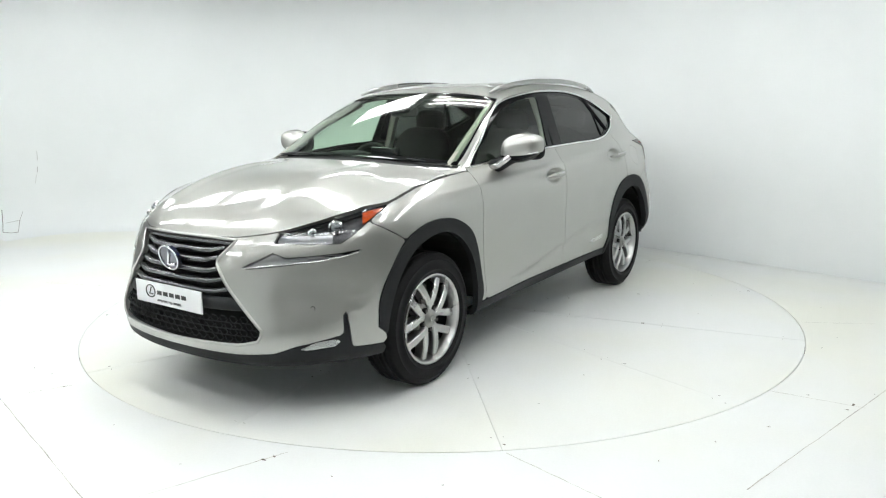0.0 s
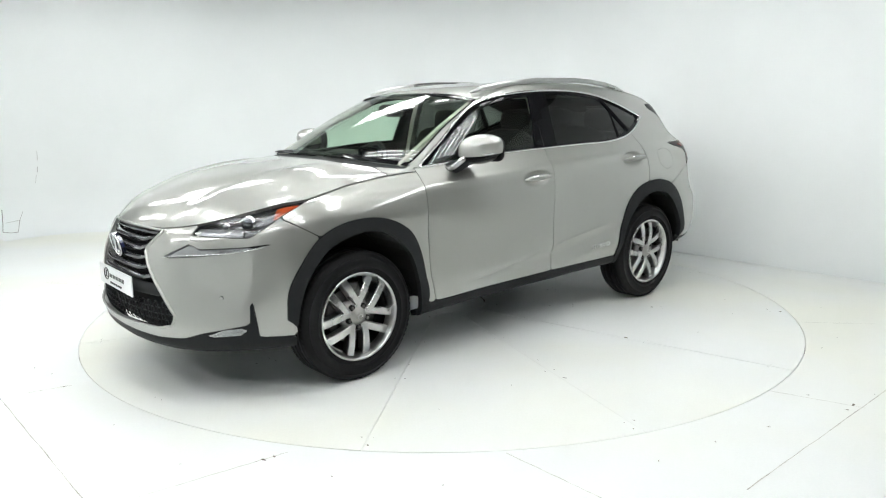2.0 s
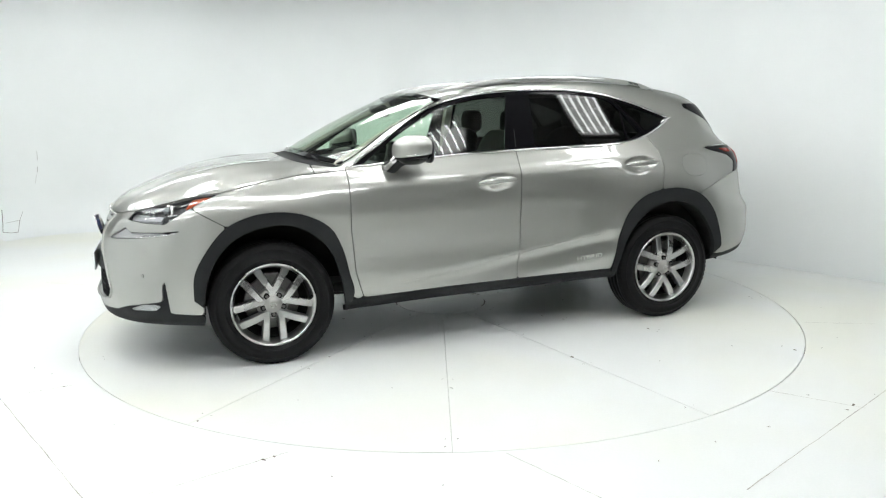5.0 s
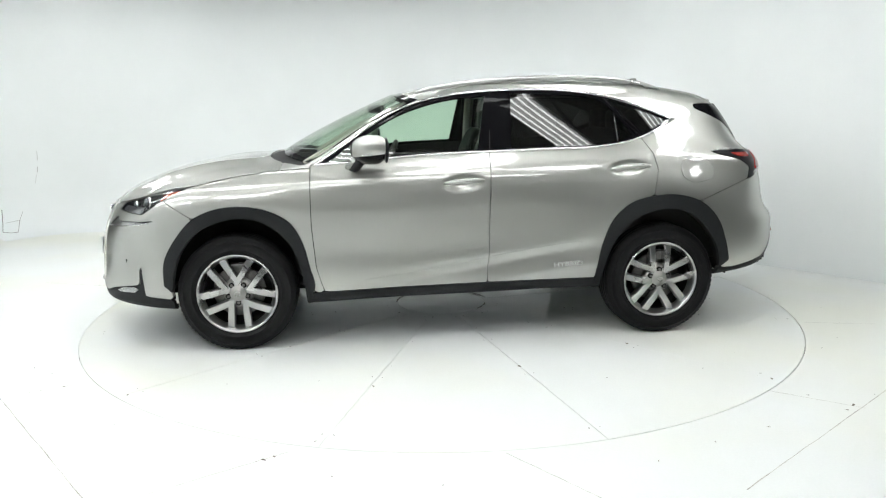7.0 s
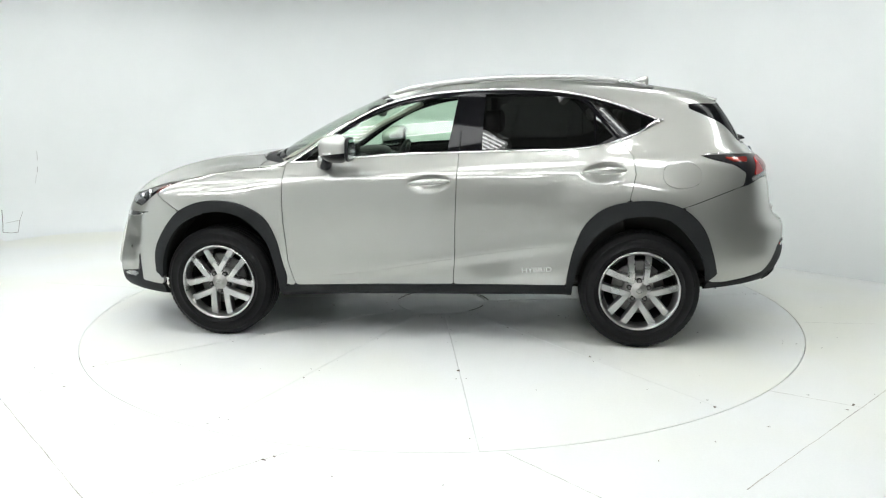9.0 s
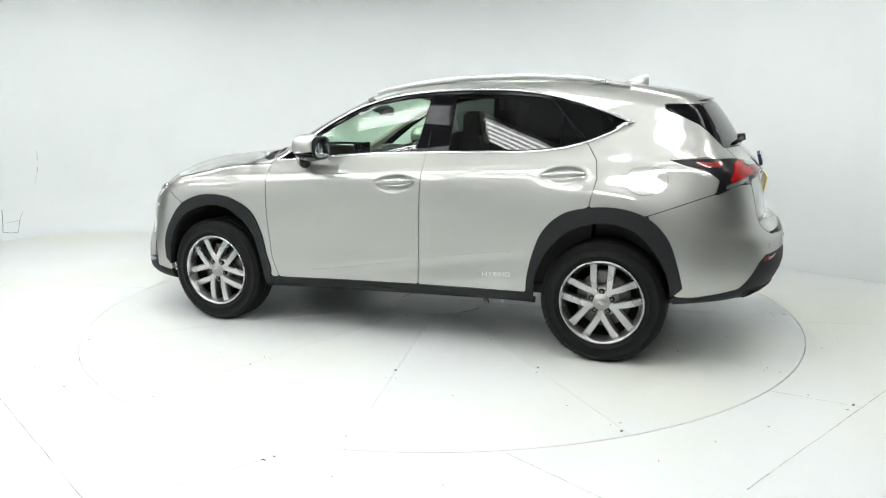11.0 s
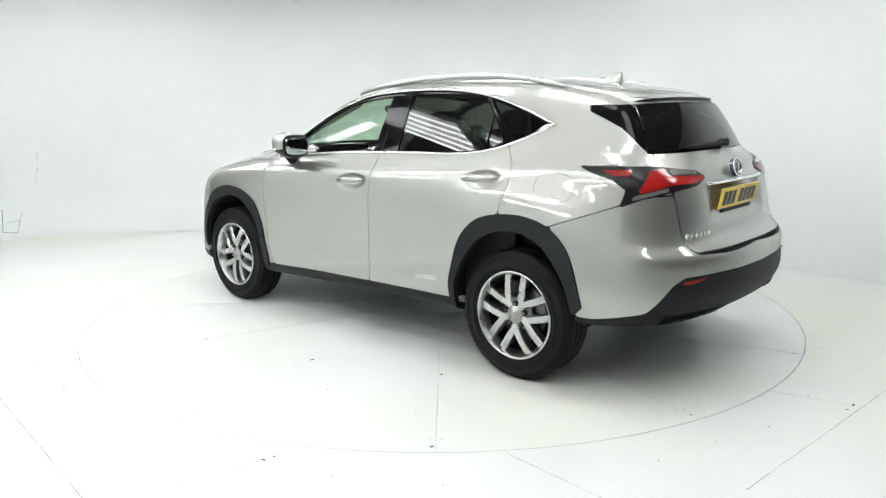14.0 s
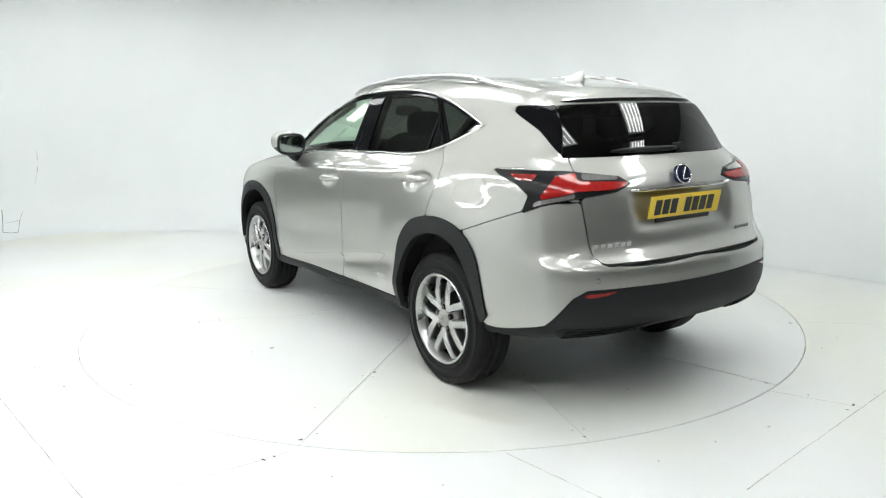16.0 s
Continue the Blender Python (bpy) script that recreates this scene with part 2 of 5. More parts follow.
def wall(name, pts, label, mat=WALL, cove=0.0, thick=0.12, z1=CEILING_Z):
    """A standing wall along plan points; cove rounds its foot into the floor."""
    prof = [(0.0, 0.0)] if not cove else [(cove * (1 - math.sin(a)), cove * (1 - math.cos(a))) for a in [i * math.pi / 2 / 8 for i in range(9)]]
    prof = [(o, z + 0.002) for o, z in prof] + [(0.0, z1)]
    verts, faces = [], []
    n = len(pts)
    nor = []
    for i in range(n):
        a, b = Vector(pts[max(i - 1, 0)]), Vector(pts[min(i + 1, n - 1)])
        d = (b - a).normalized()
        nor.append(Vector((-d.y, d.x)))
    for rows in (prof, [(0.0, z1), (-thick, z1), (-thick, 0)]):
        m, base = len(rows), len(verts)
        for i in range(n):
            grow = float(np.clip(i / 8, 0, 1)) if cove else 1.0
            for o, z in rows:
                low = o > 0 or (cove and z < z1)
                q = Vector(pts[i]) + nor[i] * (o * grow if o > 0 else o)
                verts.append((q.x, q.y, z * grow + 0.002 * (1 - grow) if low and rows is prof else z))
        for i in range(n - 1):
            for k in range(m - 1):
                a = base + i * m + k
                faces.append((a, a + 1, a + m + 1, a + m))
    ob = mesh_of(name, verts, faces, mat, cove > 0)
    return tagged(ob, label, "wall", kind="structure")


def smooth_plan(pts, k=4):
    out = []
    for i in range(len(pts) - 1):
        p0, p1, p2, p3 = (Vector(pts[max(0, min(len(pts) - 1, i + j))]) for j in (-1, 0, 1, 2))
        for s in range(k):
            t = s / k
            v = 0.5 * (2 * p1 + (p2 - p0) * t + (2 * p0 - 5 * p1 + 4 * p2 - p3) * t * t + (3 * p1 - p0 - 3 * p2 + p3) * t ** 3)
            out.append((v.x, v.y))
    return out + [pts[-1]]


wall("wall_side", BACK[:3], "plain white painted studio wall set at an angle")
SWEEP = smooth_plan(BACK[2:7] + [(-3.6, 4.0), (-4.6, 3.85), (-5.2, 3.35), (-5.7, 2.4), (-6.4, 1.0)])
DOORWAY = (SWEEP[29], SWEEP[36])
wall("wall_back", SWEEP[:30], "white cyclorama wall with a rounded foot", cove=0.5)
wall("wall_left", [SWEEP[36], (-6.4, -7.2), (-1.6, -7.2)], "plain white painted side wall")
wall("wall_behind", [(-1.61, -7.19), (7.4, -7.2), (7.4, -3.62), (5.41, -1.455)], "dim grey wall of the unlit part of the studio", DARKWALL)
# recess out of view beside the end of the cyclorama; its darkness is painted
wall("wall_recess", [DOORWAY[0], (DOORWAY[0][0] - 1.0, DOORWAY[0][1] + 0.5), (DOORWAY[1][0] - 1.0, DOORWAY[1][1] + 0.5), DOORWAY[1]],
     "near-black walls of an unseen recess, dark colour standing in for missing light", RECESSBLACK)
part("ceiling", box(-7.8, 7.8, -7.6, 4.8, CEILING_Z, CEILING_Z + 0.1), CEIL)
tagged(bpy.data.objects["ceiling"], "pale ceiling carrying rows of strip lights", "ceiling", kind="structure")


def wall_damage():
    """Chipped foot of a wall panel and a short upright crack in the paint."""
    w = bpy.data.objects["wall_back"]
    for name, pts, r in (("panel_gap", [(-5.165, 3.31, .303), (-5.10, 3.19, .16), (-5.055, 3.095, .072)], .006), ("panel_gap", [(-5.055, 3.095, .072), (-4.99, 3.14, .058), (-4.94, 3.20, .052)], .004),
                         ("panel_gap", [(-4.94, 3.20, .052), (-4.975, 3.29, .105), (-5.004, 3.377, .172)], .004), ("panel_gap", [(-5.004, 3.377, .172), (-5.05, 3.30, .165), (-5.09, 3.23, .16)], .0025),
                         ("panel_gap", [(-5.004, 3.377, .172), (-5.01, 3.468, .262)], .002),
                         ("crack", [(-4.874, 3.68, .965), (-4.880, 3.683, .86)], .003), ("crack", [(-4.886, 3.674, .78), (-4.89, 3.672, .715)], .0035), ("crack", [(-4.90, 3.66, .68), (-4.92, 3.65, .58)], .0018)):
        part(name, tube(pts, r * 0.6, 5), CHIP, w)


wall_damage()


def luminaire():
    """A ceiling tray with five bare tubes."""
    top = new("strip_light")
    tagged(top, "white ceiling tray with five lit fluorescent tubes", "ceiling light", "strip lights on the ceiling")
    part("tray", box(-0.62, 0.62, -0.22, 0.22, -0.02, 0.05, 0.008), HOUSING, top)
    for sgn in (-1, 1):
        part("end_cap", box(sgn * 0.62 - 0.02, sgn * 0.62 + 0.02, -0.22, 0.22, -0.08, 0.05, 0.006), HOUSING, top)
    for k in range(5):
        y = -0.17 + 0.085 * k
        part("lamp_tube", tube([(-0.585, y, -0.05), (0.585, y, -0.05)], 0.013, 8), TUBE, top, "lit white tube")
    return top


first = luminaire()
# rows of lights run parallel to the angled side wall, none over the unlit corner
LIGHT_TURN = -40
ALONG = Vector((math.cos(math.radians(LIGHT_TURN)), math.sin(math.radians(LIGHT_TURN))))
ACROSS = Vector((-ALONG.y, ALONG.x))
spots = []
for i in range(-6, 7):
    for k in range(-5, 5):
        q = Vector((0.35, -1.45)) + ALONG * (1.5 * i) + ACROSS * (1.6 * k)
        room = (Vector((3.63, 0.48)) - q).dot(ACROSS)
        if -5.3 < q.x < 4.4 and -4.9 < q.y < 2.5 and room > 0.45 and not (q.x > 2.4 and q.y < -2.2):
            spots.append((q.x, q.y))
first.matrix_basis = pose(spots[0][0], spots[0][1], CEILING_Z - 0.05, 0, 0, LIGHT_TURN)
for x, y in spots[1:]:
    copy_thing(first, pose(x, y, CEILING_Z - 0.05, 0, 0, LIGHT_TURN))


# ---------------------------------------------------------------- the car: body skin
# x forward, y to the car's left, z up; origin on the ground midway between the axles.
# The skin is a stack of rings, each running from the front centre line round the left side to the rear centre line.
SIDE_X = [1.32, 0.86, 0.30, -0.22, -0.75, -1.33, -1.75]
RINGS = []


def ring(front_x, side_x, rear_x, ys, zs):
    RINGS.append(np.array([front_x + side_x + rear_x, ys, zs], float).T)


ring([2.19, 2.15, 2.04, 1.87, 1.71], SIDE_X, [-1.96, -2.05, -2.12, -2.14],
     [0, .36, .60, .72, .78, .79, .79, .79, .79, .79, .79, .78, .74, .62, .36, 0],
     [.25, .25, .25, .25, .25, .25, .27, .29, .30, .31, .32, .36, .39, .39, .40, .40])
ring([2.265, 2.23, 2.115, 1.915, 1.72], SIDE_X, [-2.00, -2.12, -2.215, -2.235],
     [0, .36, .62, .78, .85, .87, .87, .87, .87, .87, .87, .86, .80, .66, .36, 0],
     [.275, .275, .28, .275, .265, .27, .29, .31, .32, .33, .34, .38, .41, .42, .43, .43])
ring([2.295, 2.26, 2.125, 1.925, 1.74], SIDE_X, [-2.03, -2.17, -2.275, -2.30],
     [0, .36, .63, .79, .875, .905, .905, .905, .90, .90, .905, .895, .83, .68, .37, 0],
     [.42, .42, .42, .42, .42, .42, .42, .42, .42, .43, .45, .48, .51, .52, .53, .53])
ring([2.275, 2.235, 2.062, 1.895, 1.73], SIDE_X, [-2.035, -2.17, -2.275, -2.30],
     [0, .37, .645, .79, .88, .915, .908, .905, .905, .905, .915, .90, .832, .685, .375, 0],
     [.60, .60, .60, .61, .61, .61, .61, .61, .61, .62, .63, .64, .65, .65, .65, .65])
ring([2.245, 2.185, 2.02, 1.87, 1.715], SIDE_X, [-2.035, -2.165, -2.265, -2.285],
     [0, .38, .64, .785, .87, .91, .912, .912, .912, .910, .912, .89, .825, .68, .375, 0],
     [.75, .755, .765, .77, .78, .78, .78, .78, .78, .78, .78, .76, .73, .73, .735, .735])
ring([2.205, 2.135, 1.985, 1.845, 1.705], SIDE_X, [-2.01, -2.125, -2.19, -2.20],
     [0, .38, .625, .765, .85, .90, .908, .91, .91, .908, .90, .875, .805, .66, .37, 0],
     [.845, .85, .86, .875, .89, .905, .91, .92, .92, .92, .91, .87, .805, .80, .80, .80])
ring([2.165, 2.095, 1.935, 1.79, 1.66], [1.31] + SIDE_X[1:], [-1.98, -2.085, -2.155, -2.17],
     [0, .38, .605, .735, .82, .865, .88, .885, .885, .883, .87, .84, .785, .645, .37, 0],
     [.895, .895, .91, .94, .965, .995, 1.02, 1.035, 1.04, 1.05, 1.05, 1.03, 1.00, .99, .98, .98])
ring([1.96, 1.905, 1.79, 1.665, 1.53], [1.26] + SIDE_X[1:], [-1.955, -2.055, -2.115, -2.13],
     [0, .37, .565, .675, .75, .81, .838, .842, .842, .840, .835, .81, .765, .625, .36, 0],
     [1.012, 1.005, 1.00, 1.01, 1.025, 1.055, 1.075, 1.10, 1.11, 1.125, 1.14, 1.13, 1.11, 1.105, 1.10, 1.10])
ring([1.55, 1.53, 1.46, 1.385, 1.29], [1.10, 0.85] + SIDE_X[2:5] + [-1.32, -1.72], [-1.92, -2.005, -2.07, -2.085],
     [0, .36, .54, .64, .705, .77, .81, .817, .817, .815, .805, .775, .735, .605, .355, 0],
     [1.112, 1.107, 1.095, 1.09, 1.088, 1.09, 1.10, 1.13, 1.145, 1.165, 1.185, 1.18, 1.165, 1.16, 1.16, 1.16])
ring([1.09, 1.08, 1.035, .985, .95], [.90, .83] + SIDE_X[2:5] + [-1.28, -1.64], [-1.865, -1.945, -2.015, -2.03],
     [0, .36, .535, .635, .69, .745, .787, .798, .798, .795, .780, .742, .70, .585, .35, 0],
     [1.162, 1.157, 1.145, 1.135, 1.128, 1.123, 1.125, 1.158, 1.175, 1.195, 1.23, 1.235, 1.22, 1.215, 1.215, 1.215])
ring([.645, .638, .61, .58, .555], [.52, .49, .24, -.24, -.75, -1.22, -1.56], [-1.81, -1.88, -1.94, -1.955],
     [0, .34, .50, .59, .64, .677, .705, .716, .718, .714, .698, .667, .632, .535, .33, 0],
     [1.40, 1.395, 1.38, 1.367, 1.357, 1.348, 1.335, 1.365, 1.375, 1.38, 1.385, 1.37, 1.345, 1.345, 1.345, 1.345])
ring([.29, .285, .27, .245, .225], [.19, .165, -.03, -.30, -.75, -1.15, -1.48], [-1.74, -1.80, -1.85, -1.865],
     [0, .33, .46, .525, .565, .595, .618, .626, .630, .627, .62, .605, .58, .50, .31, 0],
     [1.547, 1.543, 1.532, 1.522, 1.513, 1.504, 1.492, 1.54, 1.557, 1.555, 1.525, 1.487, 1.455, 1.46, 1.468, 1.47])
ring([.13, .125, .115, .10, .09], [.075, .055, -.10, -.33, -.75, -1.13, -1.44], [-1.68, -1.74, -1.78, -1.795],
     [0, .31, .43, .49, .52, .545, .562, .57, .577, .574, .567, .552, .53, .46, .29, 0],
     [1.583, 1.579, 1.570, 1.561, 1.554, 1.549, 1.546, 1.582, 1.596, 1.599, 1.582, 1.549, 1.51, 1.508, 1.513, 1.515])
ring([-.08, -.08, -.085, -.09, -.095], [-.10, -.11, -.20, -.40, -.75, -1.08, -1.32], [-1.48, -1.53, -1.56, -1.57],
     [0, .22, .30, .34, .36, .375, .385, .392, .397, .396, .39, .38, .36, .31, .20, 0],
     [1.611, 1.608, 1.603, 1.599, 1.596, 1.594, 1.593, 1.608, 1.620, 1.624, 1.613, 1.594, 1.572, 1.567, 1.566, 1.566])
ring([-.25, -.26, -.27, -.28, -.30], [-.32, -.34, -.42, -.55, -.75, -.95, -1.08], [-1.17, -1.22, -1.25, -1.26],
     [0] * 16, [1.622, 1.622, 1.622, 1.622, 1.622, 1.623, 1.624, 1.626, 1.630, 1.632, 1.626, 1.617, 1.609, 1.604, 1.601, 1.600])
V_LIP, V_LOW, V_BUMPER, V_NOSE, V_UNDER, V_SHOULDER, V_BONNET, V_BONNET_BACK, V_BELT, V_GLASS, V_TOP, V_EDGE, V_ROOF, V_CENTRE = range(1, 15)


def hermite(P, steps):
    """Smooth samples along axis 0 through the points P (n, k, 3), with tangents weighted by chord length."""
    n = len(P)
    h = np.linalg.norm(np.diff(P, axis=0), axis=2) + 1e-4
    d = np.diff(P, axis=0) / h[..., None]
    T = np.empty_like(P)
    T[0], T[-1] = d[0], d[-1]
    w0, w1 = h[1:, :, None], h[:-1, :, None]
    T[1:-1] = (d[:-1] * w0 + d[1:] * w1) / (w0 + w1)
    out, par = [], []
    for i in range(n - 1):
        m = steps[i]
        for s in range(m + (i == n - 2)):
            t = s / m
            hh = h[i][:, None]
            out.append((2 * t ** 3 - 3 * t * t + 1) * P[i] + (t ** 3 - 2 * t * t + t) * hh * T[i]
                       + (3 * t * t - 2 * t ** 3) * P[i + 1] + (t ** 3 - t * t) * hh * T[i + 1])
            par.append(i + t)
    return np.array(out), np.array(par)


def spline(P, steps):
    """Curvature-smooth samples along axis 0 through half rings P (n, k, 3), mirrored over the centre line at both ends."""
    m = 4
    flip = np.array([1, -1, 1])
    Q = np.concatenate([P[m:0:-1] * flip, P, P[-2:-2 - m:-1] * flip])
    chord = np.linalg.norm(np.diff(Q, axis=0), axis=2)[:, 2:11].mean(1)
    t = np.concatenate([[0], np.cumsum(chord)])
    n = len(Q)
    h = np.diff(t)
    A = np.eye(n)
    rhs = np.zeros_like(Q)
    for i in range(1, n - 1):
        A[i, i - 1:i + 2] = h[i - 1] / 6, (h[i - 1] + h[i]) / 3, h[i] / 6
        rhs[i] = (Q[i + 1] - Q[i]) / h[i] - (Q[i] - Q[i - 1]) / h[i - 1]
    M = np.linalg.solve(A, rhs.reshape(n, -1)).reshape(Q.shape)
    out, par = [], []
    for j in range(len(P) - 1):
        i = j + m
        for k in range(steps[j] + (j == len(P) - 2)):
            b = k / steps[j]
            a = 1 - b
            out.append(a * Q[i] + b * Q[i + 1] + ((a ** 3 - a) * M[i] + (b ** 3 - b) * M[i + 1]) * h[i] ** 2 / 6)
            par.append(j + b)
    return np.array(out), np.array(par)


def faired(Gd, along_u, along_v):
    """Take small waves out of the grid; the centre lines stay on their plane."""
    flip = np.array([1, -1, 1])
    for _ in range(along_u):
        left, right = Gd[:, 1:2] * flip, Gd[:, -2:-1] * flip
        E = np.concatenate([left, Gd, right], 1)
        Gd = (E[:, :-2] + 2 * E[:, 1:-1] + E[:, 2:]) / 4
    for _ in range(along_v):
        top = Gd[-2:-1] * flip
        E = np.concatenate([2 * Gd[:1] - Gd[1:2], Gd, top], 0)
        Gd = (E[:-2] + 2 * E[1:-1] + E[2:]) / 4
    return Gd


def bell(x, c, w):
    return np.exp(-((x - c) / w) ** 2)


def step(x, a, b):
    t = np.clip((x - a) / (b - a), 0, 1)
    return t * t * (3 - 2 * t)


HANDLES = [(-0.065, 1.005), (-1.105, 1.075)]


def skin():
    """Grid of the left half: points, u and v (in stations and rings)."""
    A = np.array(RINGS)                                   # rings, stations, 3
    U, up = spline(A.transpose(1, 0, 2), [14, 14, 10, 10, 22, 24, 28, 26, 26, 30, 22, 14, 10, 13, 14])
    G, vp = hermite(U.transpose(1, 0, 2), [3, 8, 9, 9, 8, 8, 10, 14, 16, 16, 14, 6, 10, 12])
    G = faired(G, 6, 2)
    top = faired(G, 16, 5)
    w = step(vp, 8.6, 9.4)[:, None, None]
    G = G * (1 - w) + top * w
    # a fair bonnet
    w = (step(vp, 6.5, 7.1) * (1 - step(vp, 8.9, 9.15)))[:, None, None] * (1 - step(up, 4.0, 5.2))[None, :, None]
    G = G * (1 - w) + faired(G, 40, 24) * w
    x, y, z = G[..., 0], G[..., 1], G[..., 2]
    side = step(y, 0.6, 0.8) * step(x, -2.0, -1.75) * (1 - step(x, 1.75, 1.95))
    # muscles over the wheels, hollow doors, wedge along the sill
    dy = 0.006 * bell(x, -1.36, 0.42) * bell(z, 0.93, 0.16) + 0.012 * bell(x, 1.25, 0.45) * bell(z, 0.93, 0.10)
    dy = dy + 0.018 * (1 - step(np.hypot(x + 1.335, z - 0.37), 0.56, 0.80)) * step(z, 0.35, 0.5)
    dy = dy - 0.014 * bell(x, -0.40, 0.60) * bell(z, 0.80, 0.24)
    crest = 0.41 + (0.66 - x) * 0.148
    low = np.clip((crest - z) / 0.16, 0, 1)
    dy = dy - 0.032 * np.where(z < crest, np.minimum(low * 3, 1) * (1 - low), 0) * step(x, -0.98, -0.78) * (1 - step(x, 0.2, 0.75))
    # crisp shoulder crease
    zc = 1.04 + (0.55 - x) * 0.045
    fold = np.where(z < zc, np.clip((z - zc + 0.07) / 0.07, 0, 1), np.clip(1 - (z - zc) / 0.022, 0, 1))
    dy = dy + 0.006 * fold * step(x, -1.15, -0.8) * (1 - step(x, 0.9, 1.35))
    # scooped bowls behind the door handles
    for hx, hz in HANDLES:
        e = ((x - hx) / 0.125) ** 2 + ((z - hz - (hx - x) * 0.06) / 0.048) ** 2
        dy = dy - 0.040 * step(1 - e, 0.0, 0.75)
    # hollow cheeks in front of the wheels
    cheek = bell(y - x, -1.33, 0.17) * bell(z, 0.60, 0.10) * (x > 1.5)
    x = x - 0.020 * cheek
    # number plate bay and bonnet ridges
    x = x + 0.030 * (x < -1.9) * step(z, 0.86, 0.92) * (1 - step(z, 1.03, 1.075)) * (1 - step(y, 0.27, 0.40))
    ridge = (x > 1.05) * (x < 2.2) * (y < 0.7)
    z = z + ridge * 0.012 * step(y, 0.30, 0.42) * (1 - step(y, 0.42, 0.62)) * step(x, 1.1, 1.4) * (1 - step(x, 1.95, 2.15))
    z = z + 0.012 * (x > 1.0) * (1 - step(y, 0.25, 0.6)) * step(x, 1.05, 1.3) * (1 - step(x, 1.7, 2.1))
    y = y + dy * side * (y > 0.05)
    return np.stack([x, np.maximum(y, 0), z], -1), up, vp


SKIN, SKIN_U, SKIN_V = skin()
# ---- end of skin
NV, NU = SKIN.shape[:2]
_n = np.cross(np.gradient(SKIN, axis=0), np.gradient(SKIN, axis=1))
_n /= np.linalg.norm(_n, axis=-1, keepdims=True) + 1e-12
if _n[NV // 4, NU // 2, 1] < 0:
    _n = -_n
_n[-1] = (0, 0, 1)
_n[:, 0, 1] = _n[:, -1, 1] = 0
# columns: x y z, u v, normal
BASE = np.concatenate([SKIN, np.broadcast_to(SKIN_U[None, :, None], (NV, NU, 1)), np.broadcast_to(SKIN_V[:, None, None], (NV, NU, 1)), _n], -1).reshape(-1, 8)
QUADS = [(j * NU + i, j * NU + i + 1, (j + 1) * NU + i + 1, (j + 1) * NU + i) for j in range(NV - 1) for i in range(NU - 1)]


def poly(a, b, pts):
    """Signed distance to a polygon in the plane (a, b), positive inside."""
    p = np.stack([a, b], -1)
    best = np.full(len(a), 1e9)
    inside = np.zeros(len(a), bool)
    for (x0, y0), (x1, y1) in zip(pts, pts[1:] + pts[:1]):
        d = np.array([x1 - x0, y1 - y0])
        t = np.clip(((p - (x0, y0)) @ d) / (d @ d + 1e-12), 0, 1)
        best = np.minimum(best, np.linalg.norm(p - (x0, y0) - t[:, None] * d, axis=1))
        cross = (y0 > b) != (y1 > b)
        inside ^= cross & (a < (x1 - x0) * (b - y0) / (y1 - y0 + 1e-12) + x0)
    return np.where(inside, best, -best)


def rounded(pts, k=5, corner=50):
    """A polygon drawn as a smooth closed curve; turns sharper than corner degrees stay corners."""
    n = len(pts)
    P = [Vector(q) for q in pts]
    out = []

    def sharp(i):
        a, b = P[i] - P[i - 1], P[(i + 1) % n] - P[i]
        return a.angle(b) > math.radians(corner)

    def tangent(i):
        a, b = P[i] - P[i - 1], P[(i + 1) % n] - P[i]
        return (a / a.length * b.length + b / b.length * a.length) / (a.length + b.length)

    for i in range(n):
        j = (i + 1) % n
        d = P[j] - P[i]
        t0 = d / d.length if sharp(i) else tangent(i)
        t1 = d / d.length if sharp(j) else tangent(j)
        for s in range(k):
            t = s / k
            q = (2 * t ** 3 - 3 * t * t + 1) * P[i] + (t ** 3 - 2 * t * t + t) * d.length * t0 + (3 * t * t - 2 * t ** 3) * P[j] + (t ** 3 - t * t) * d.length * t1
            out.append((q.x, q.y))
    return out


def line(a, pts):
    pts = sorted(pts)
    return np.interp(a, [q[0] for q in pts], [q[1] for q in pts])


def cut(V, F, d):
    """The part of a mesh where d is above zero; borders run exactly along d = 0."""
    keep = d > 0
    out_v = list(V)
    out_f = []
    made = {}

    def mid(i, j):
        k = (i, j) if i < j else (j, i)
        if k not in made:
            t = d[k[0]] / (d[k[0]] - d[k[1]])
            out_v.append(V[k[0]] * (1 - t) + V[k[1]] * t)
            made[k] = len(out_v) - 1
        return made[k]

    for f in F:
        s = [keep[i] for i in f]
        if all(s):
            out_f.append(f)
        elif any(s):
            g = []
            n = len(f)
            for k in range(n):
                i, j = f[k], f[(k + 1) % n]
                if keep[i]:
                    g.append(i)
                if keep[i] != keep[j]:
                    g.append(mid(i, j))
            if len(g) > 2:
                out_f.append(tuple(g))
    used = sorted({i for f in out_f for i in f})
    new_id = {o: n for n, o in enumerate(used)}
    return np.array([out_v[i] for i in used]).reshape(-1, 8), [tuple(new_id[i] for i in f) for f in out_f]


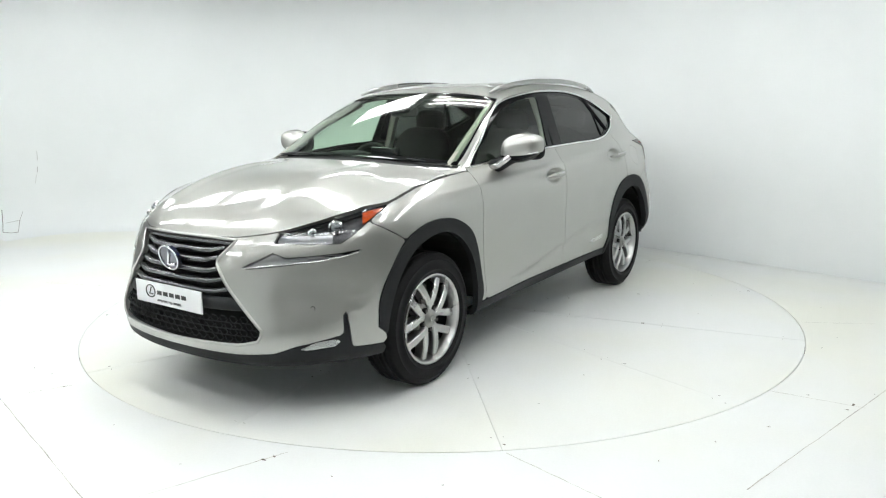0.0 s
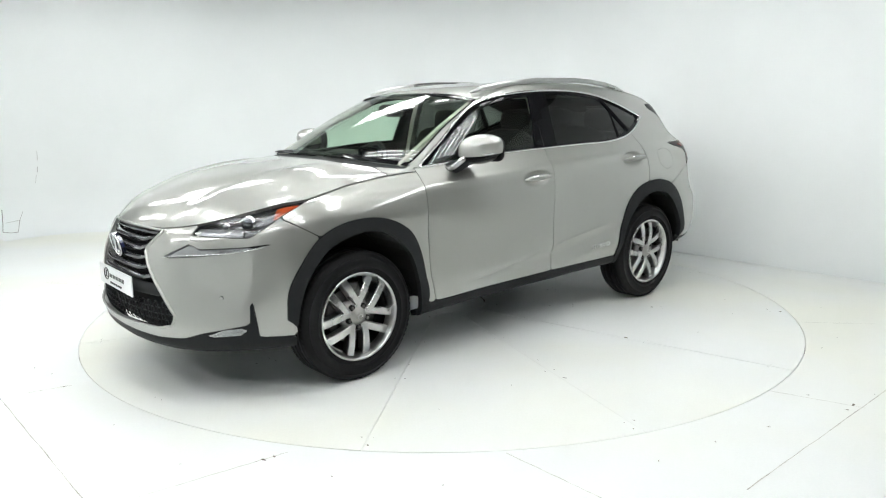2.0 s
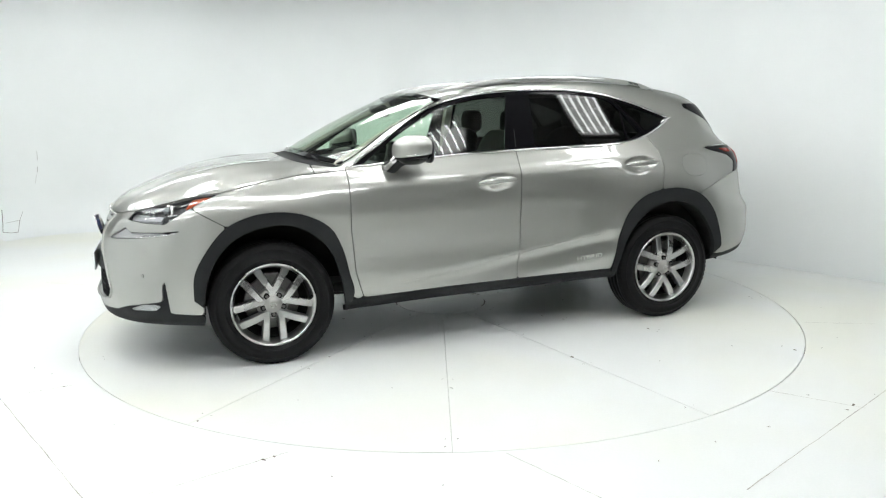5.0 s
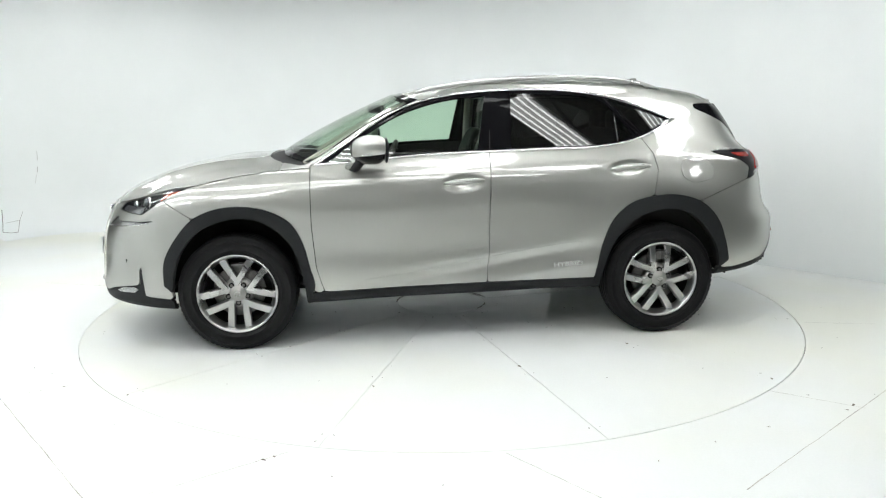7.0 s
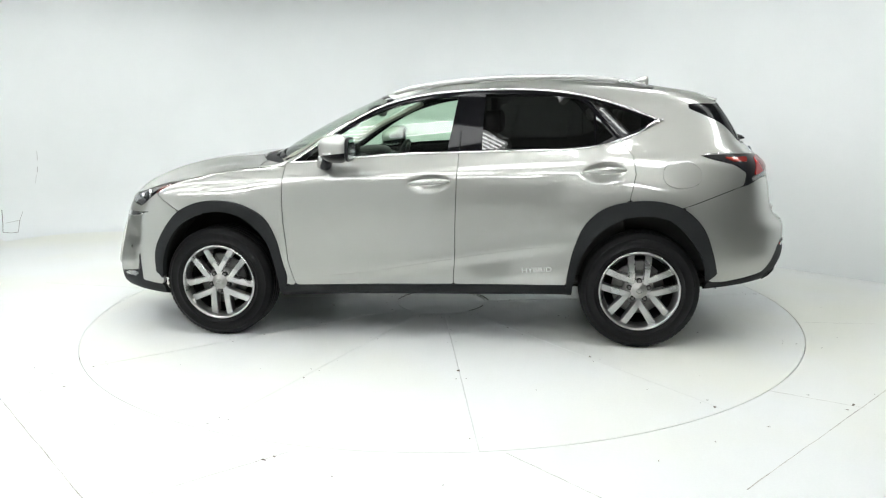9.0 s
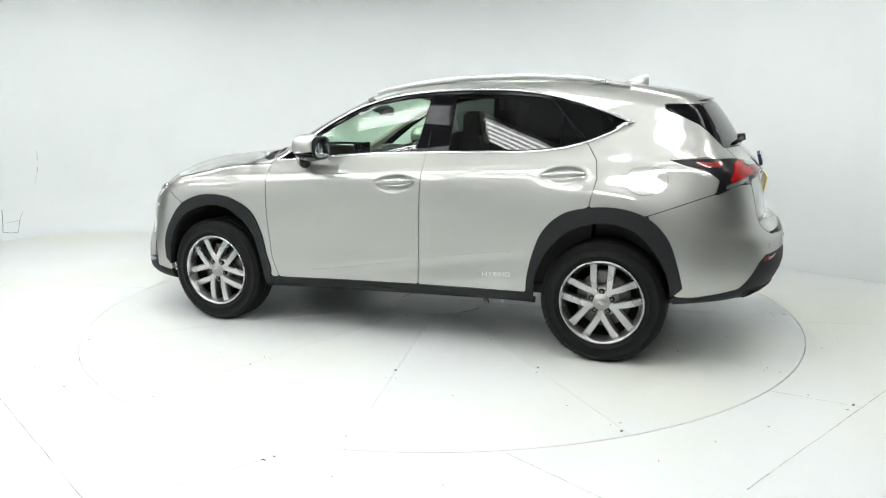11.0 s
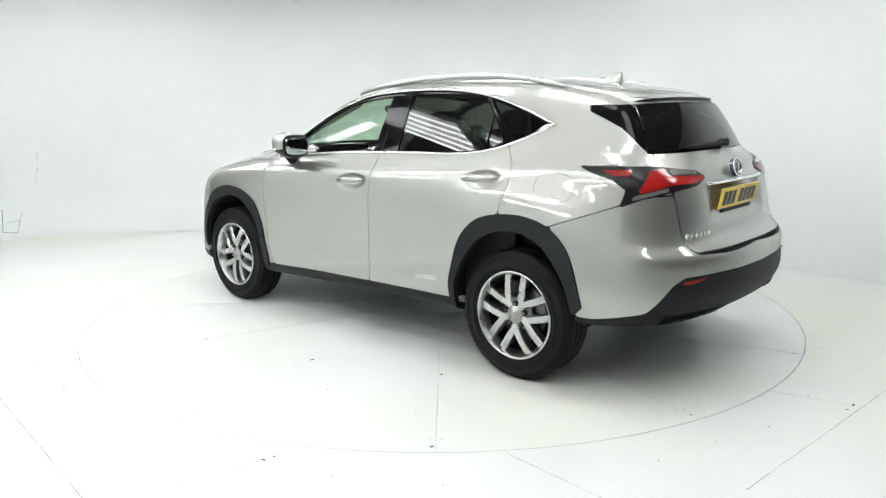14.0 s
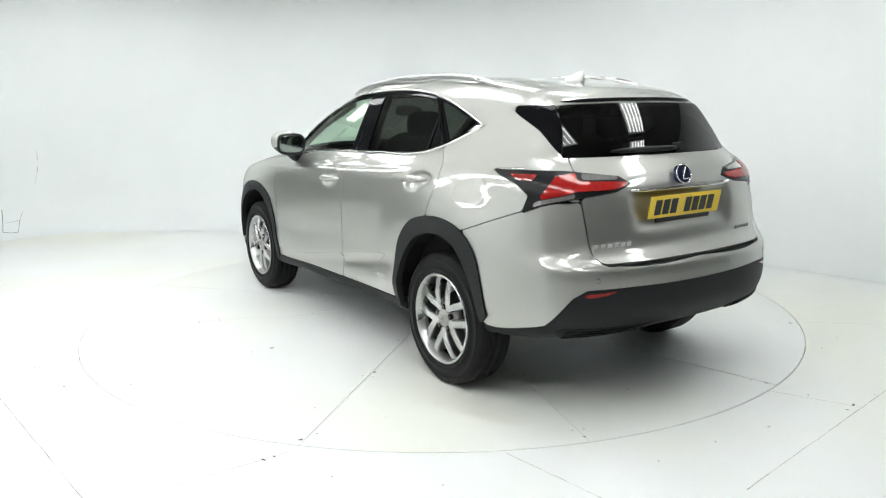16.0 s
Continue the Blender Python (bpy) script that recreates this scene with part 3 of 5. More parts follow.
def panel(name, field, mat, parent, sides="both", lift=0.0, rim=0.022, label="", fit=""):
    """A body panel: the skin where field(P) > 0, lifted, with its edges turned in by rim.
    sides: 'both' joins the two halves in one mesh, 'left' and 'right' give one half."""
    V, F = cut(BASE, QUADS, field(BASE.T))
    if not len(F):
        return None
    P = V[:, :3].copy()
    N = V[:, 5:8]
    if fit:
        # flat-curved panes: one quadratic sheet through the skin
        k, a, b = {"side": (1, 0, 2), "end": (0, 1, 2)}[fit]
        A = np.stack([np.ones(len(P)), P[:, a], P[:, b], P[:, a] ** 2, P[:, b] ** 2, P[:, a] * P[:, b]], 1)
        if fit == "end":
            A = A[:, [0, 2, 3, 4]]
        P[:, k] = A @ np.linalg.lstsq(A, P[:, k], rcond=None)[0]
    P = P + N * (lift(V.T)[:, None] if callable(lift) else lift)
    verts, faces = [tuple(p) for p in P], [tuple(f) for f in F]
    if rim:
        count = {}
        for f in F:
            for k in range(len(f)):
                e = (f[k], f[(k + 1) % len(f)])
                key = (min(e), max(e))
                count.setdefault(key, []).append(e)
        ids = {}

        def rimvert(i, deep):
            if (i, deep) not in ids:
                q = P[i] - N[i] * (rim if deep else 0)
                if P[i][1] < 1e-5:
                    q[1] = 0
                ids[(i, deep)] = len(verts)
                verts.append(tuple(q))
            return ids[(i, deep)]

        for es in count.values():
            if len(es) == 1:
                i, j = es[0]
                if P[i][1] < 1e-5 and P[j][1] < 1e-5:
                    continue
                faces.append((rimvert(j, 0), rimvert(i, 0), rimvert(i, 1), rimvert(j, 1)))
    n = len(verts)
    if sides == "both":
        mirror = {}
        for i, v in enumerate(list(verts)):
            if abs(v[1]) < 1e-5:
                mirror[i] = i
            else:
                mirror[i] = len(verts)
                verts.append((v[0], -v[1], v[2]))
        faces += [tuple(mirror[i] for i in f[::-1]) for f in faces[:]]
    elif sides == "right":
        verts = [(x, -y, z) for x, y, z in verts]
        faces = [f[::-1] for f in faces]
    return mesh_of(name, verts, faces, mat, True, parent, label)


def pair(name, field, mat, parent, **kw):
    return [panel(name, field, mat, parent, sides=s, **kw) for s in ("left", "right")]


def on_side(x, z, out=0.0, s=1):
    """The point of the left flank at (x, z), moved outwards."""
    m = (BASE[:, 1] > 0.3) & (np.abs(BASE[:, 6]) > 0.2)
    k = np.where(m)[0]
    i = k[np.argmin((BASE[k, 0] - x) ** 2 + (BASE[k, 2] - z) ** 2)]
    p, n = BASE[i, :3], BASE[i, 5:8]
    y = p[1] - (n[0] * (x - p[0]) + n[2] * (z - p[2])) / n[1]
    return Vector((x + n[0] * out, s * (y + n[1] * out), z + n[2] * out))


def on_end(y, z, out=0.0, front=True):
    """The point of the nose or tail at (y, z), moved outwards."""
    k = np.where((BASE[:, 0] > 1.4) if front else (BASE[:, 0] < -1.6))[0]
    k = k[np.abs(BASE[k, 5]) > 0.25]
    i = k[np.argmin((BASE[k, 1] - abs(y)) ** 2 + (BASE[k, 2] - z) ** 2)]
    p, n = BASE[i, :3], BASE[i, 5:8]
    x = p[0] - (n[1] * (abs(y) - p[1]) + n[2] * (z - p[2])) / n[0]
    sg = 1 if y >= 0 else -1
    return Vector((x + n[0] * out, y + sg * n[1] * out, z + n[2] * out))


# ---------------------------------------------------------------- outlines of the panels
G = 0.0045
DLO = [(.83, 1.118), (.60, 1.132), (.43, 1.148), (.17, 1.168), (-.23, 1.182), (-.62, 1.192), (-.96, 1.203), (-1.12, 1.228), (-1.23, 1.26),
       (-1.35, 1.312), (-1.45, 1.36), (-1.32, 1.412), (-1.14, 1.475), (-.96, 1.52), (-.79, 1.545), (-.42, 1.556), (-.25, 1.55), (-.07, 1.535),
       (.11, 1.505), (.29, 1.45), (.47, 1.355), (.64, 1.24)]
BELT = [(.83, 1.118), (.60, 1.132), (.43, 1.148), (.17, 1.168), (-.23, 1.182), (-.62, 1.192), (-.96, 1.203), (-1.12, 1.228), (-1.23, 1.26), (-1.45, 1.36)]
HOOD = [(2.4, .868), (2.19, .868), (2.14, .866), (2.02, .893), (1.91, .923), (1.81, .952), (1.68, .987), (1.57, 1.002), (1.32, 1.055), (1.12, 1.083), (.9, 1.10)]
DOOR_F = [(1.3, .86), (1.12, .86), (.76, .86), (.51, .84), (.40, .81), (.29, .77), (.1, .7)]
DOOR_M = [(1.3, -.24), (1.19, -.238), (.74, -.222), (.56, -.22), (.44, -.21), (.35, -.21), (.1, -.21)]
DOOR_R = [(1.4, -1.15), (1.24, -1.22), (1.16, -1.275), (1.06, -1.29), (.93, -1.26), (.79, -1.23), (.1, -1.0)]
SILL = [(.95, .345), (.87, .35), (.31, .365), (-.21, .378), (-.91, .385), (-1.0, .385)]
ARCH_F = [(1.69, .2), (1.70, .38), (1.745, .42), (1.735, .56), (1.66, .70), (1.55, .82), (1.42, .875), (1.28, .89), (1.11, .86), (.98, .78), (.92, .67),
          (.88, .51), (.855, .38), (.87, .34), (.93, .2)]
HOLE_F = [(1.685, .1), (1.695, .36), (1.68, .49), (1.625, .63), (1.52, .747), (1.395, .803), (1.28, .82), (1.165, .80), (1.062, .735), (.985, .65), (.935, .51), (.91, .37), (.91, .1)]
ARCH_R = [(-.93, .2), (-.90, .36), (-.90, .42), (-.912, .50), (-.94, .62), (-1.0, .76), (-1.11, .86), (-1.26, .90), (-1.42, .902), (-1.58, .85), (-1.68, .75), (-1.74, .60),
          (-1.77, .48), (-1.72, .43), (-1.72, .2)]
HOLE_R = [(-.935, .1), (-.935, .37), (-.975, .55), (-1.045, .67), (-1.17, .778), (-1.34, .82), (-1.50, .785), (-1.615, .675), (-1.69, .54), (-1.712, .42), (-1.712, .1)]
LAMP_F = [(-1.54, .845), (-1.50, .886), (-1.30, .917), (-1.11, .946), (-.914, .981), (-.76, .998), (-.93, .921), (-1.02, .875), (-1.107, .837), (-1.308, .838)]
DRL = [(-1.78, .728), (-1.55, .802), (-1.47, .778), (-1.123, .792), (-.965, .805), (-1.12, .775), (-1.45, .748)]
LOWER_F = [(-2.6, .335), (-1.8, .335), (-1.57, .345), (-1.44, .372), (-1.108, .41), (-1.112, .54), (-1.085, .505), (-1.055, .345), (-.78, .33), (-.5, .33), (-.5, 0), (-2.6, 0)]
FOG = [(-1.44, .352), (-1.30, .388), (-1.13, .396), (-1.15, .362)]
GRILLE = [(-.36, .856), (-.2, .863), (0, .864), (.2, .863), (.36, .856), (.285, .76), (.36, .66), (.545, .45), (.53, .405), (.45, .385), (0, .372), (-.45, .385), (-.53, .405), (-.545, .45), (-.36, .66), (-.285, .76)]
TAIL = [(.875, 1.163), (1.1, 1.17), (1.358, 1.165), (1.70, 1.135), (1.78, 1.10), (1.68, 1.067), (1.436, 1.047), (1.221, 1.018), (1.086, .98), (1.128, 1.06), (1.047, 1.11), (.93, 1.14)]
LOWER_R = [(.6, .42), (.927, .425), (1.25, .475), (1.30, .506), (1.43, .61), (1.52, .645), (1.8, .65), (2.6, .64), (2.6, .0), (.6, .0)]
GATE = [(-.1, 1.235), (.565, 1.235), (.592, 1.173), (.617, 1.049), (.610, .872), (.60, .789), (.575, .757), (.50, .748), (-.1, .752)]
FUEL = [(-1.45, 1.07), (-1.47, 1.11), (-1.51, 1.12), (-1.60, 1.12), (-1.645, 1.10), (-1.665, 1.04), (-1.645, 1.0), (-1.60, .985), (-1.50, .985), (-1.46, 1.01)]
GARNISH = [(13.0, 9.02), (11.4, 10.62), (11.45, 10.9), (12.0, 11.05), (12.75, 11.05), (12.9, 10.6), (13.02, 9.4)]

ARCH_F, HOLE_F, ARCH_R, HOLE_R, DLO, FUEL, GATE = (rounded(q) for q in (ARCH_F, HOLE_F, ARCH_R, HOLE_R, DLO, FUEL, GATE))


def lo(*a):
    return np.minimum.reduce(a)


def hi(*a):
    return np.maximum.reduce(a)


def f_dlo(P):
    return lo(poly(P[0], P[2], DLO), P[1] - .4)


def f_holes(P):
    return lo(hi(poly(P[0], P[2], HOLE_F), poly(P[0], P[2], HOLE_R)), P[1] - .4)


def f_arch(P):
    return lo(hi(poly(P[0], P[2], ARCH_F), poly(P[0], P[2], ARCH_R)), P[1] - .4)


def f_sill(P):
    return lo(line(P[0], SILL) - P[2], P[0] + .955, .93 - P[0], P[1] - .4)


def f_lamp(P):
    return lo(poly(P[1] - P[0], P[2], LAMP_F), P[0] - 1.4)


def f_drl(P):
    return lo(poly(P[1] - P[0], P[2], DRL), P[0] - 1.4)


def f_lower_f(P):
    return lo(poly(P[1] - P[0], P[2], LOWER_F), P[0] - 1.55)


def f_grille(P):
    return lo(poly(P[1], P[2], GRILLE), P[0] - 1.9)


def f_tail(P):
    return lo(poly(-P[0] - P[1], P[2], TAIL), -1.5 - P[0])


def f_lower_r(P):
    return lo(poly(-P[0] - P[1], P[2], LOWER_R), -1.66 - P[0])


def f_gate(P):
    return lo(poly(P[1], P[2], GATE), -1.75 - P[0], (9.05 - P[4]) * .1)


def f_fuel(P):
    return lo(poly(P[0], P[2], FUEL), P[1] - .4)


def f_screen(P):
    return lo((5.0 - P[3]) * .1, (P[4] - 9.06) * .1, (11.02 - P[4]) * .1)


def f_cowl(P):
    return lo((5.35 - P[3]) * .1, (P[4] - 8.86) * .2, (9.06 - P[4]) * .2)


def f_rear_glass(P):
    return lo((P[3] - 12.85) * .1, (P[4] - 9.06) * .1, (11.02 - P[4]) * .1)


def f_garnish(P):
    return lo(poly(P[3], P[4], GARNISH) * .1, (12.85 - P[3]) * .1)


def f_roof(P):
    return P[4] - 12.05


def f_hood(P):
    return lo(P[2] - line(P[0], HOOD), (8.86 - P[4]) * .2, P[0] - 1.04, (V_BELT - P[4]))


def front_split(P):
    """Positive ahead of the joint between bumper and front wing."""
    return P[0] - np.interp(P[2], [0, .78, .82, .92, 1.1], [1.5, 1.5, 1.55, 1.72, 1.72])


def f_bumper_f(P):
    return lo(front_split(P) - G, line(P[0], HOOD) - P[2], -f_lower_f(P) - .001)


def f_wing(P):
    return lo(-front_split(P), line(P[0], HOOD) - P[2] - .001, P[0] - np.interp(P[2], [q[0] for q in DOOR_F[::-1]], [q[1] for q in DOOR_F[::-1]]), (8.9 - P[4]) * .2, P[0] - .7)


def f_door(P, ahead, behind):
    a = np.interp(P[2], [q[0] for q in ahead[::-1]], [q[1] for q in ahead[::-1]]) - P[0]
    b = P[0] - np.interp(P[2], [q[0] for q in behind[::-1]], [q[1] for q in behind[::-1]])
    return lo(a, b, line(P[0], BELT) + .001 - P[2], P[2] - line(P[0], SILL) - .001, P[1] - .4)


def f_bumper_r(P):
    edge = .87 + (-1.58 - P[0]) * .36
    return lo(edge - P[2], -1.55 - P[0], 1.03 - P[2])


def free(P):
    """Positive on painted skin, outside every opening, lamp and black moulding."""
    return lo(*[-f(P) for f in (f_dlo, f_holes, f_arch, f_sill, f_lamp, f_drl, f_lower_f, f_grille, f_tail, f_lower_r, f_screen, f_cowl, f_rear_glass, f_garnish)])


def painted(f):
    return lambda P: lo(f(P), free(P)) - G / 2


# ---------------------------------------------------------------- the car: panels
CAR = new("car")
tagged(CAR, "champagne silver five-door crossover on alloy wheels, standing on the white turntable", "car")

panel("bonnet", painted(f_hood), PAINT, CAR)
FRONT_BUMPER = panel("front_bumper", painted(f_bumper_f), PAINT, CAR)
pair("front_wing", painted(f_wing), PAINT, CAR)
FRONT_DOORS = pair("front_door", painted(lambda P: f_door(P, DOOR_F, DOOR_M)), PAINT, CAR)
REAR_DOORS = pair("rear_door", painted(lambda P: f_door(P, DOOR_M, DOOR_R)), PAINT, CAR)
BLADE_R = [(-.228, .545), (-.50, .588), (-.835, .635), (-.72, .578), (-.60, .505), (-.52, .462), (-.226, .442)]
BLADE_F = [(.62, .415), (.31, .452), (.05, .497), (-.206, .54), (-.200, .447), (.10, .425), (.40, .41)]
for i, s in enumerate(("left", "right")):
    for door, shape in ((FRONT_DOORS[i], BLADE_F), (REAR_DOORS[i], BLADE_R)):
        panel("side_blade", lambda P, q=shape: lo(poly(P[0], P[2], q), P[1] - .4), PAINT, door, sides=s, rim=.018,
              lift=.002)
pair("fuel_flap", lambda P: f_fuel(P) + .0004, PAINT, CAR)[1].name = "flank_panel"
TAILGATE = panel("tailgate", painted(lambda P: lo(f_gate(P), P[2] - .757)), PAINT, CAR)
REAR_BUMPER = panel("rear_bumper", painted(lambda P: lo(f_bumper_r(P), -f_gate(P))), PAINT, CAR)
panel("roof", lambda P: f_roof(P) - G / 2, PAINT, CAR)


def f_rest(P):
    done = hi(f_hood(P), f_bumper_f(P), f_wing(P), f_door(P, DOOR_F, DOOR_M), f_door(P, DOOR_M, DOOR_R), f_fuel(P), f_gate(P), f_bumper_r(P), f_roof(P))
    return lo(-done, free(P)) - G / 2


panel("body_shell", f_rest, PAINT, CAR)
# Black sheet added behind the panels so that their gaps look shaded.
panel("gap_shade_sheet", lambda P: free(P) + .004, VOID, CAR, lift=-.0215, rim=0)
panel("front_lower_lip", lambda P: lo(f_lower_f(P), -f_holes(P), -f_arch(P)) - .001, PLASTIC, CAR, lift=-.004, rim=.03, label="dark grey plastic bumper skirt")
REAR_SKIRT = panel("rear_skirt", lambda P: lo(f_lower_r(P), -f_holes(P), -f_arch(P)) - .001, PLASTIC, CAR, lift=-.002, rim=.03, label="dark grey plastic bumper skirt")
pair("arch_moulding", lambda P: lo(poly(P[0], P[2], ARCH_F), P[1] - .4, -f_holes(P)), PLASTIC, CAR, lift=.009, rim=.035, label="dark grey plastic wheel arch moulding")
pair("arch_moulding", lambda P: lo(poly(P[0], P[2], ARCH_R), P[1] - .4, -f_holes(P)), PLASTIC, CAR, lift=.009, rim=.035, label="dark grey plastic wheel arch moulding")
pair("sill_moulding", lambda P: lo(f_sill(P), -f_arch(P), -f_holes(P)), PLASTIC, CAR, lift=.006, rim=.03, label="dark grey plastic sill moulding")
panel("windscreen", f_screen, GLASS, CAR, lift=-.003, rim=0, fit="end", label="clear windscreen glass")
panel("windscreen_border", lambda P: lo(f_screen(P), hi((P[3] - 4.72) * .1, (9.16 - P[4]) * .1, (P[4] - 10.9) * .1)), GLOSSBLACK, CAR, lift=-.001, rim=.004)
panel("cowl", f_cowl, PLASTIC, CAR, lift=-.012, rim=.01)
panel("rear_window", f_rear_glass, PRIVACY, CAR, lift=-.003, rim=0, fit="end", label="dark tinted rear glass")
pair("rear_pillar_trim", f_garnish, GLOSSBLACK, CAR, lift=.001, rim=.012, label="gloss black pillar trim")

# side glass: black frames, panes, divider bars
PANE_F = [(.76, 1.132), (.43, 1.162), (.17, 1.182), (-.165, 1.195), (-.225, 1.522), (-.07, 1.512), (.11, 1.482), (.28, 1.43), (.45, 1.34), (.60, 1.24)]
PANE_R = [(-.375, 1.20), (-.62, 1.207), (-.94, 1.217), (-1.10, 1.243), (-1.165, 1.275), (-.955, 1.497), (-.79, 1.522), (-.42, 1.533), (-.392, 1.533)]
PANE_Q = [(-1.225, 1.285), (-1.33, 1.325), (-1.415, 1.362), (-1.30, 1.405), (-1.14, 1.46), (-1.015, 1.497)]
PANE_F, PANE_R, PANE_Q = rounded(PANE_F), rounded(PANE_R), rounded(PANE_Q)
for s in ("left", "right"):
    frame_mesh = panel("window_frame", lambda P: lo(f_dlo(P), -poly(P[0], P[2], PANE_F), -poly(P[0], P[2], PANE_R), -poly(P[0], P[2], PANE_Q)), GLOSSBLACK, CAR, sides=s, lift=-.004, rim=.012,
                       label="gloss black window frames and pillars")
    for name, pts, mat, lab in (("front_side_window", PANE_F, GLASS, "clear side glass"), ("rear_side_window", PANE_R, PRIVACY, "dark tinted side glass"),
                                ("quarter_window", PANE_Q, PRIVACY, "dark tinted quarter glass")):
        panel(name, lambda P, q=pts: lo(poly(P[0], P[2], q) + .006, P[1] - .4), mat, CAR, sides=s, lift=-.008, rim=0, label=lab, fit="side")
for ob in bpy.data.objects:
    if ob.type == "MESH" and ob.data.materials and ob.data.materials[0] in (GLASS, PRIVACY):
        ob.visible_shadow = False


# ---------------------------------------------------------------- the car: trim, lamps, grille
def resample(pts, n, closed=True):
    p = np.array(pts + ([pts[0]] if closed else []), float)
    s = np.concatenate([[0], np.cumsum(np.linalg.norm(np.diff(p, axis=0), axis=1))])
    t = np.linspace(0, s[-1], n + 1)[:n if closed else n + 1]
    return [(float(np.interp(k, s, p[:, 0])), float(np.interp(k, s, p[:, 1]))) for k in t]


def mirrored(make):
    for s in (1, -1):
        make(s)


def window_trim(s):
    part("chrome_window_trim", tube([on_side(x, z, .003, s) for x, z in resample(DLO, 150)], .0075, 6, True), CHROME, CAR, "bright chrome strip round the side windows", True)
    tip = [on_side(x, z, .007, s) for x, z in [(-1.36, 1.33), (-1.40, 1.348), (-1.455, 1.362), (-1.41, 1.368)]]
    part("chrome_tip", tube(tip, [.004, .012, .008, .004], 8), CHROME, CAR, smooth=True)
    # divider bars and pillar seams
    part("divider_bar", tube([on_side(x, z, -.004, s) for x, z in [(-1.195, 1.27), (-.985, 1.505)]], .012, 6), GLOSSBLACK, CAR)
    part("divider_bar", tube([on_side(x, z, -.006, s) for x, z in [(-1.06, 1.235), (-1.055, 1.42)]], .006, 6), GLOSSBLACK, CAR)
    part("pillar_seam", tube([on_side(x, z, -.003, s) for x, z in [(-.24, 1.19), (-.262, 1.545)]], .004, 4), VOID, CAR)


mirrored(window_trim)


def roof_rail(s):
    pts = [(.20, .548, 1.545), (.10, .55, 1.572), (-.07, .552, 1.598), (-.25, .555, 1.617), (-.43, .556, 1.629), (-.79, .556, 1.634), (-1.0, .554, 1.625), (-1.16, .551, 1.609), (-1.30, .548, 1.586), (-1.41, .545, 1.556)]
    bm = tube([(x, s * y, z) for x, y, z in pts], [.008, .015, .017, .017, .017, .017, .017, .017, .015, .008], 8)
    part("roof_rail", bm, ALLOY, CAR, "satin silver roof rail", True)


mirrored(roof_rail)


def fin_aerial():
    bm = bmesh.new()
    rows = []
    for k, (h, w, x0, x1) in enumerate([(0, .036, -1.24, -1.455), (.018, .028, -1.275, -1.455), (.040, .016, -1.345, -1.455), (.068, .006, -1.415, -1.45)]):
        r = []
        for i in range(12):
            a = math.tau * i / 12
            c = (x0 + x1) / 2
            r.append(bm.verts.new((c + (x0 - x1) / 2 * math.cos(a), w * math.sin(a), 1.578 + h)))
        rows.append(r)
    for a, b in zip(rows, rows[1:]):
        for i in range(12):
            bm.faces.new((a[i], a[(i + 1) % 12], b[(i + 1) % 12], b[i]))
    bm.faces.new(rows[-1])
    bm.faces.new(rows[0][::-1])
    part("fin_aerial", bm, PAINT, CAR, smooth=True)


fin_aerial()


SMOKED = material("smoked_brake_lens", (0.12, 0.02, 0.018), 0.12, coat=1.0)


def spoiler():
    """Roof spoiler: painted top over a gloss black underside."""
    top, low = bmesh.new(), bmesh.new()
    ny = 24
    secs = []
    for i in range(ny + 1):
        y = -.60 + 1.2 * i / ny
        q = (abs(y) / .6)
        xb = -1.68 + .10 * q ** 4
        xe = -1.855 + .04 * q ** 2 + .17 * q ** 6
        zb = 1.528 - .055 * q ** 3
        ze = 1.497 - .01 * q ** 2 - .045 * q ** 6
        secs.append([(xb, y, zb - .012), (xb * .66 + xe * .34, y, zb * .66 + ze * .34 + .006), (xb * .3 + xe * .7, y, zb * .3 + ze * .7 + .006), (xe, y, ze), (xe + .004, y, ze - .016)])
    for bm, k0, k1 in ((top, 0, 3),):
        vs = [[bm.verts.new(p) for p in s] for s in secs]
        for i in range(ny):
            for k in range(k0, k1):
                bm.faces.new((vs[i][k], vs[i][k + 1], vs[i + 1][k + 1], vs[i + 1][k]))
    sp = part("spoiler", top, PAINT, CAR, smooth=True)
    vs = []
    for s in secs:
        e = s[4]
        vs.append([low.verts.new(p) for p in (s[3], (e[0] + .004, e[1], e[2] - .022), (e[0] + .04, e[1], e[2] - .034), (e[0] + .08, e[1] * .99, e[2] - .06), (e[0] + .15, e[1] * .98, e[2] - .085))])
    for i in range(ny):
        for k in range(4):
            low.faces.new((vs[i][k], vs[i][k + 1], vs[i + 1][k + 1], vs[i + 1][k]))
    part("underside", low, GLOSSBLACK, sp, "gloss black underside", True)
    part("high_brake_lamp", box(-1.845, -1.80, -.13, .13, 1.447, 1.462, .003), SMOKED, sp)
    return sp


spoiler()


def wiper(name, a, b, r):
    d = [Vector(a).lerp(Vector(b), t) for t in (0, .15, .5, .85, 1)]
    return part(name, tube(d, [r * .5, r, r * 1.1, r * .9, r * .4], 6), PLASTIC, CAR, smooth=True)


w = wiper("rear_wiper", (-2.035, -.10, 1.248), (-2.01, .36, 1.245), .014)
part("wiper_hub", tube([(-2.0, -.10, 1.25), (-2.05, -.10, 1.255)], .022, 12), PLASTIC, w)
for a, b in (((.985, .60, 1.155), (1.045, -.05, 1.187)), ((1.05, -.05, 1.182), (1.0, -.56, 1.165))):
    wiper("windscreen_wiper", a, b, .011)


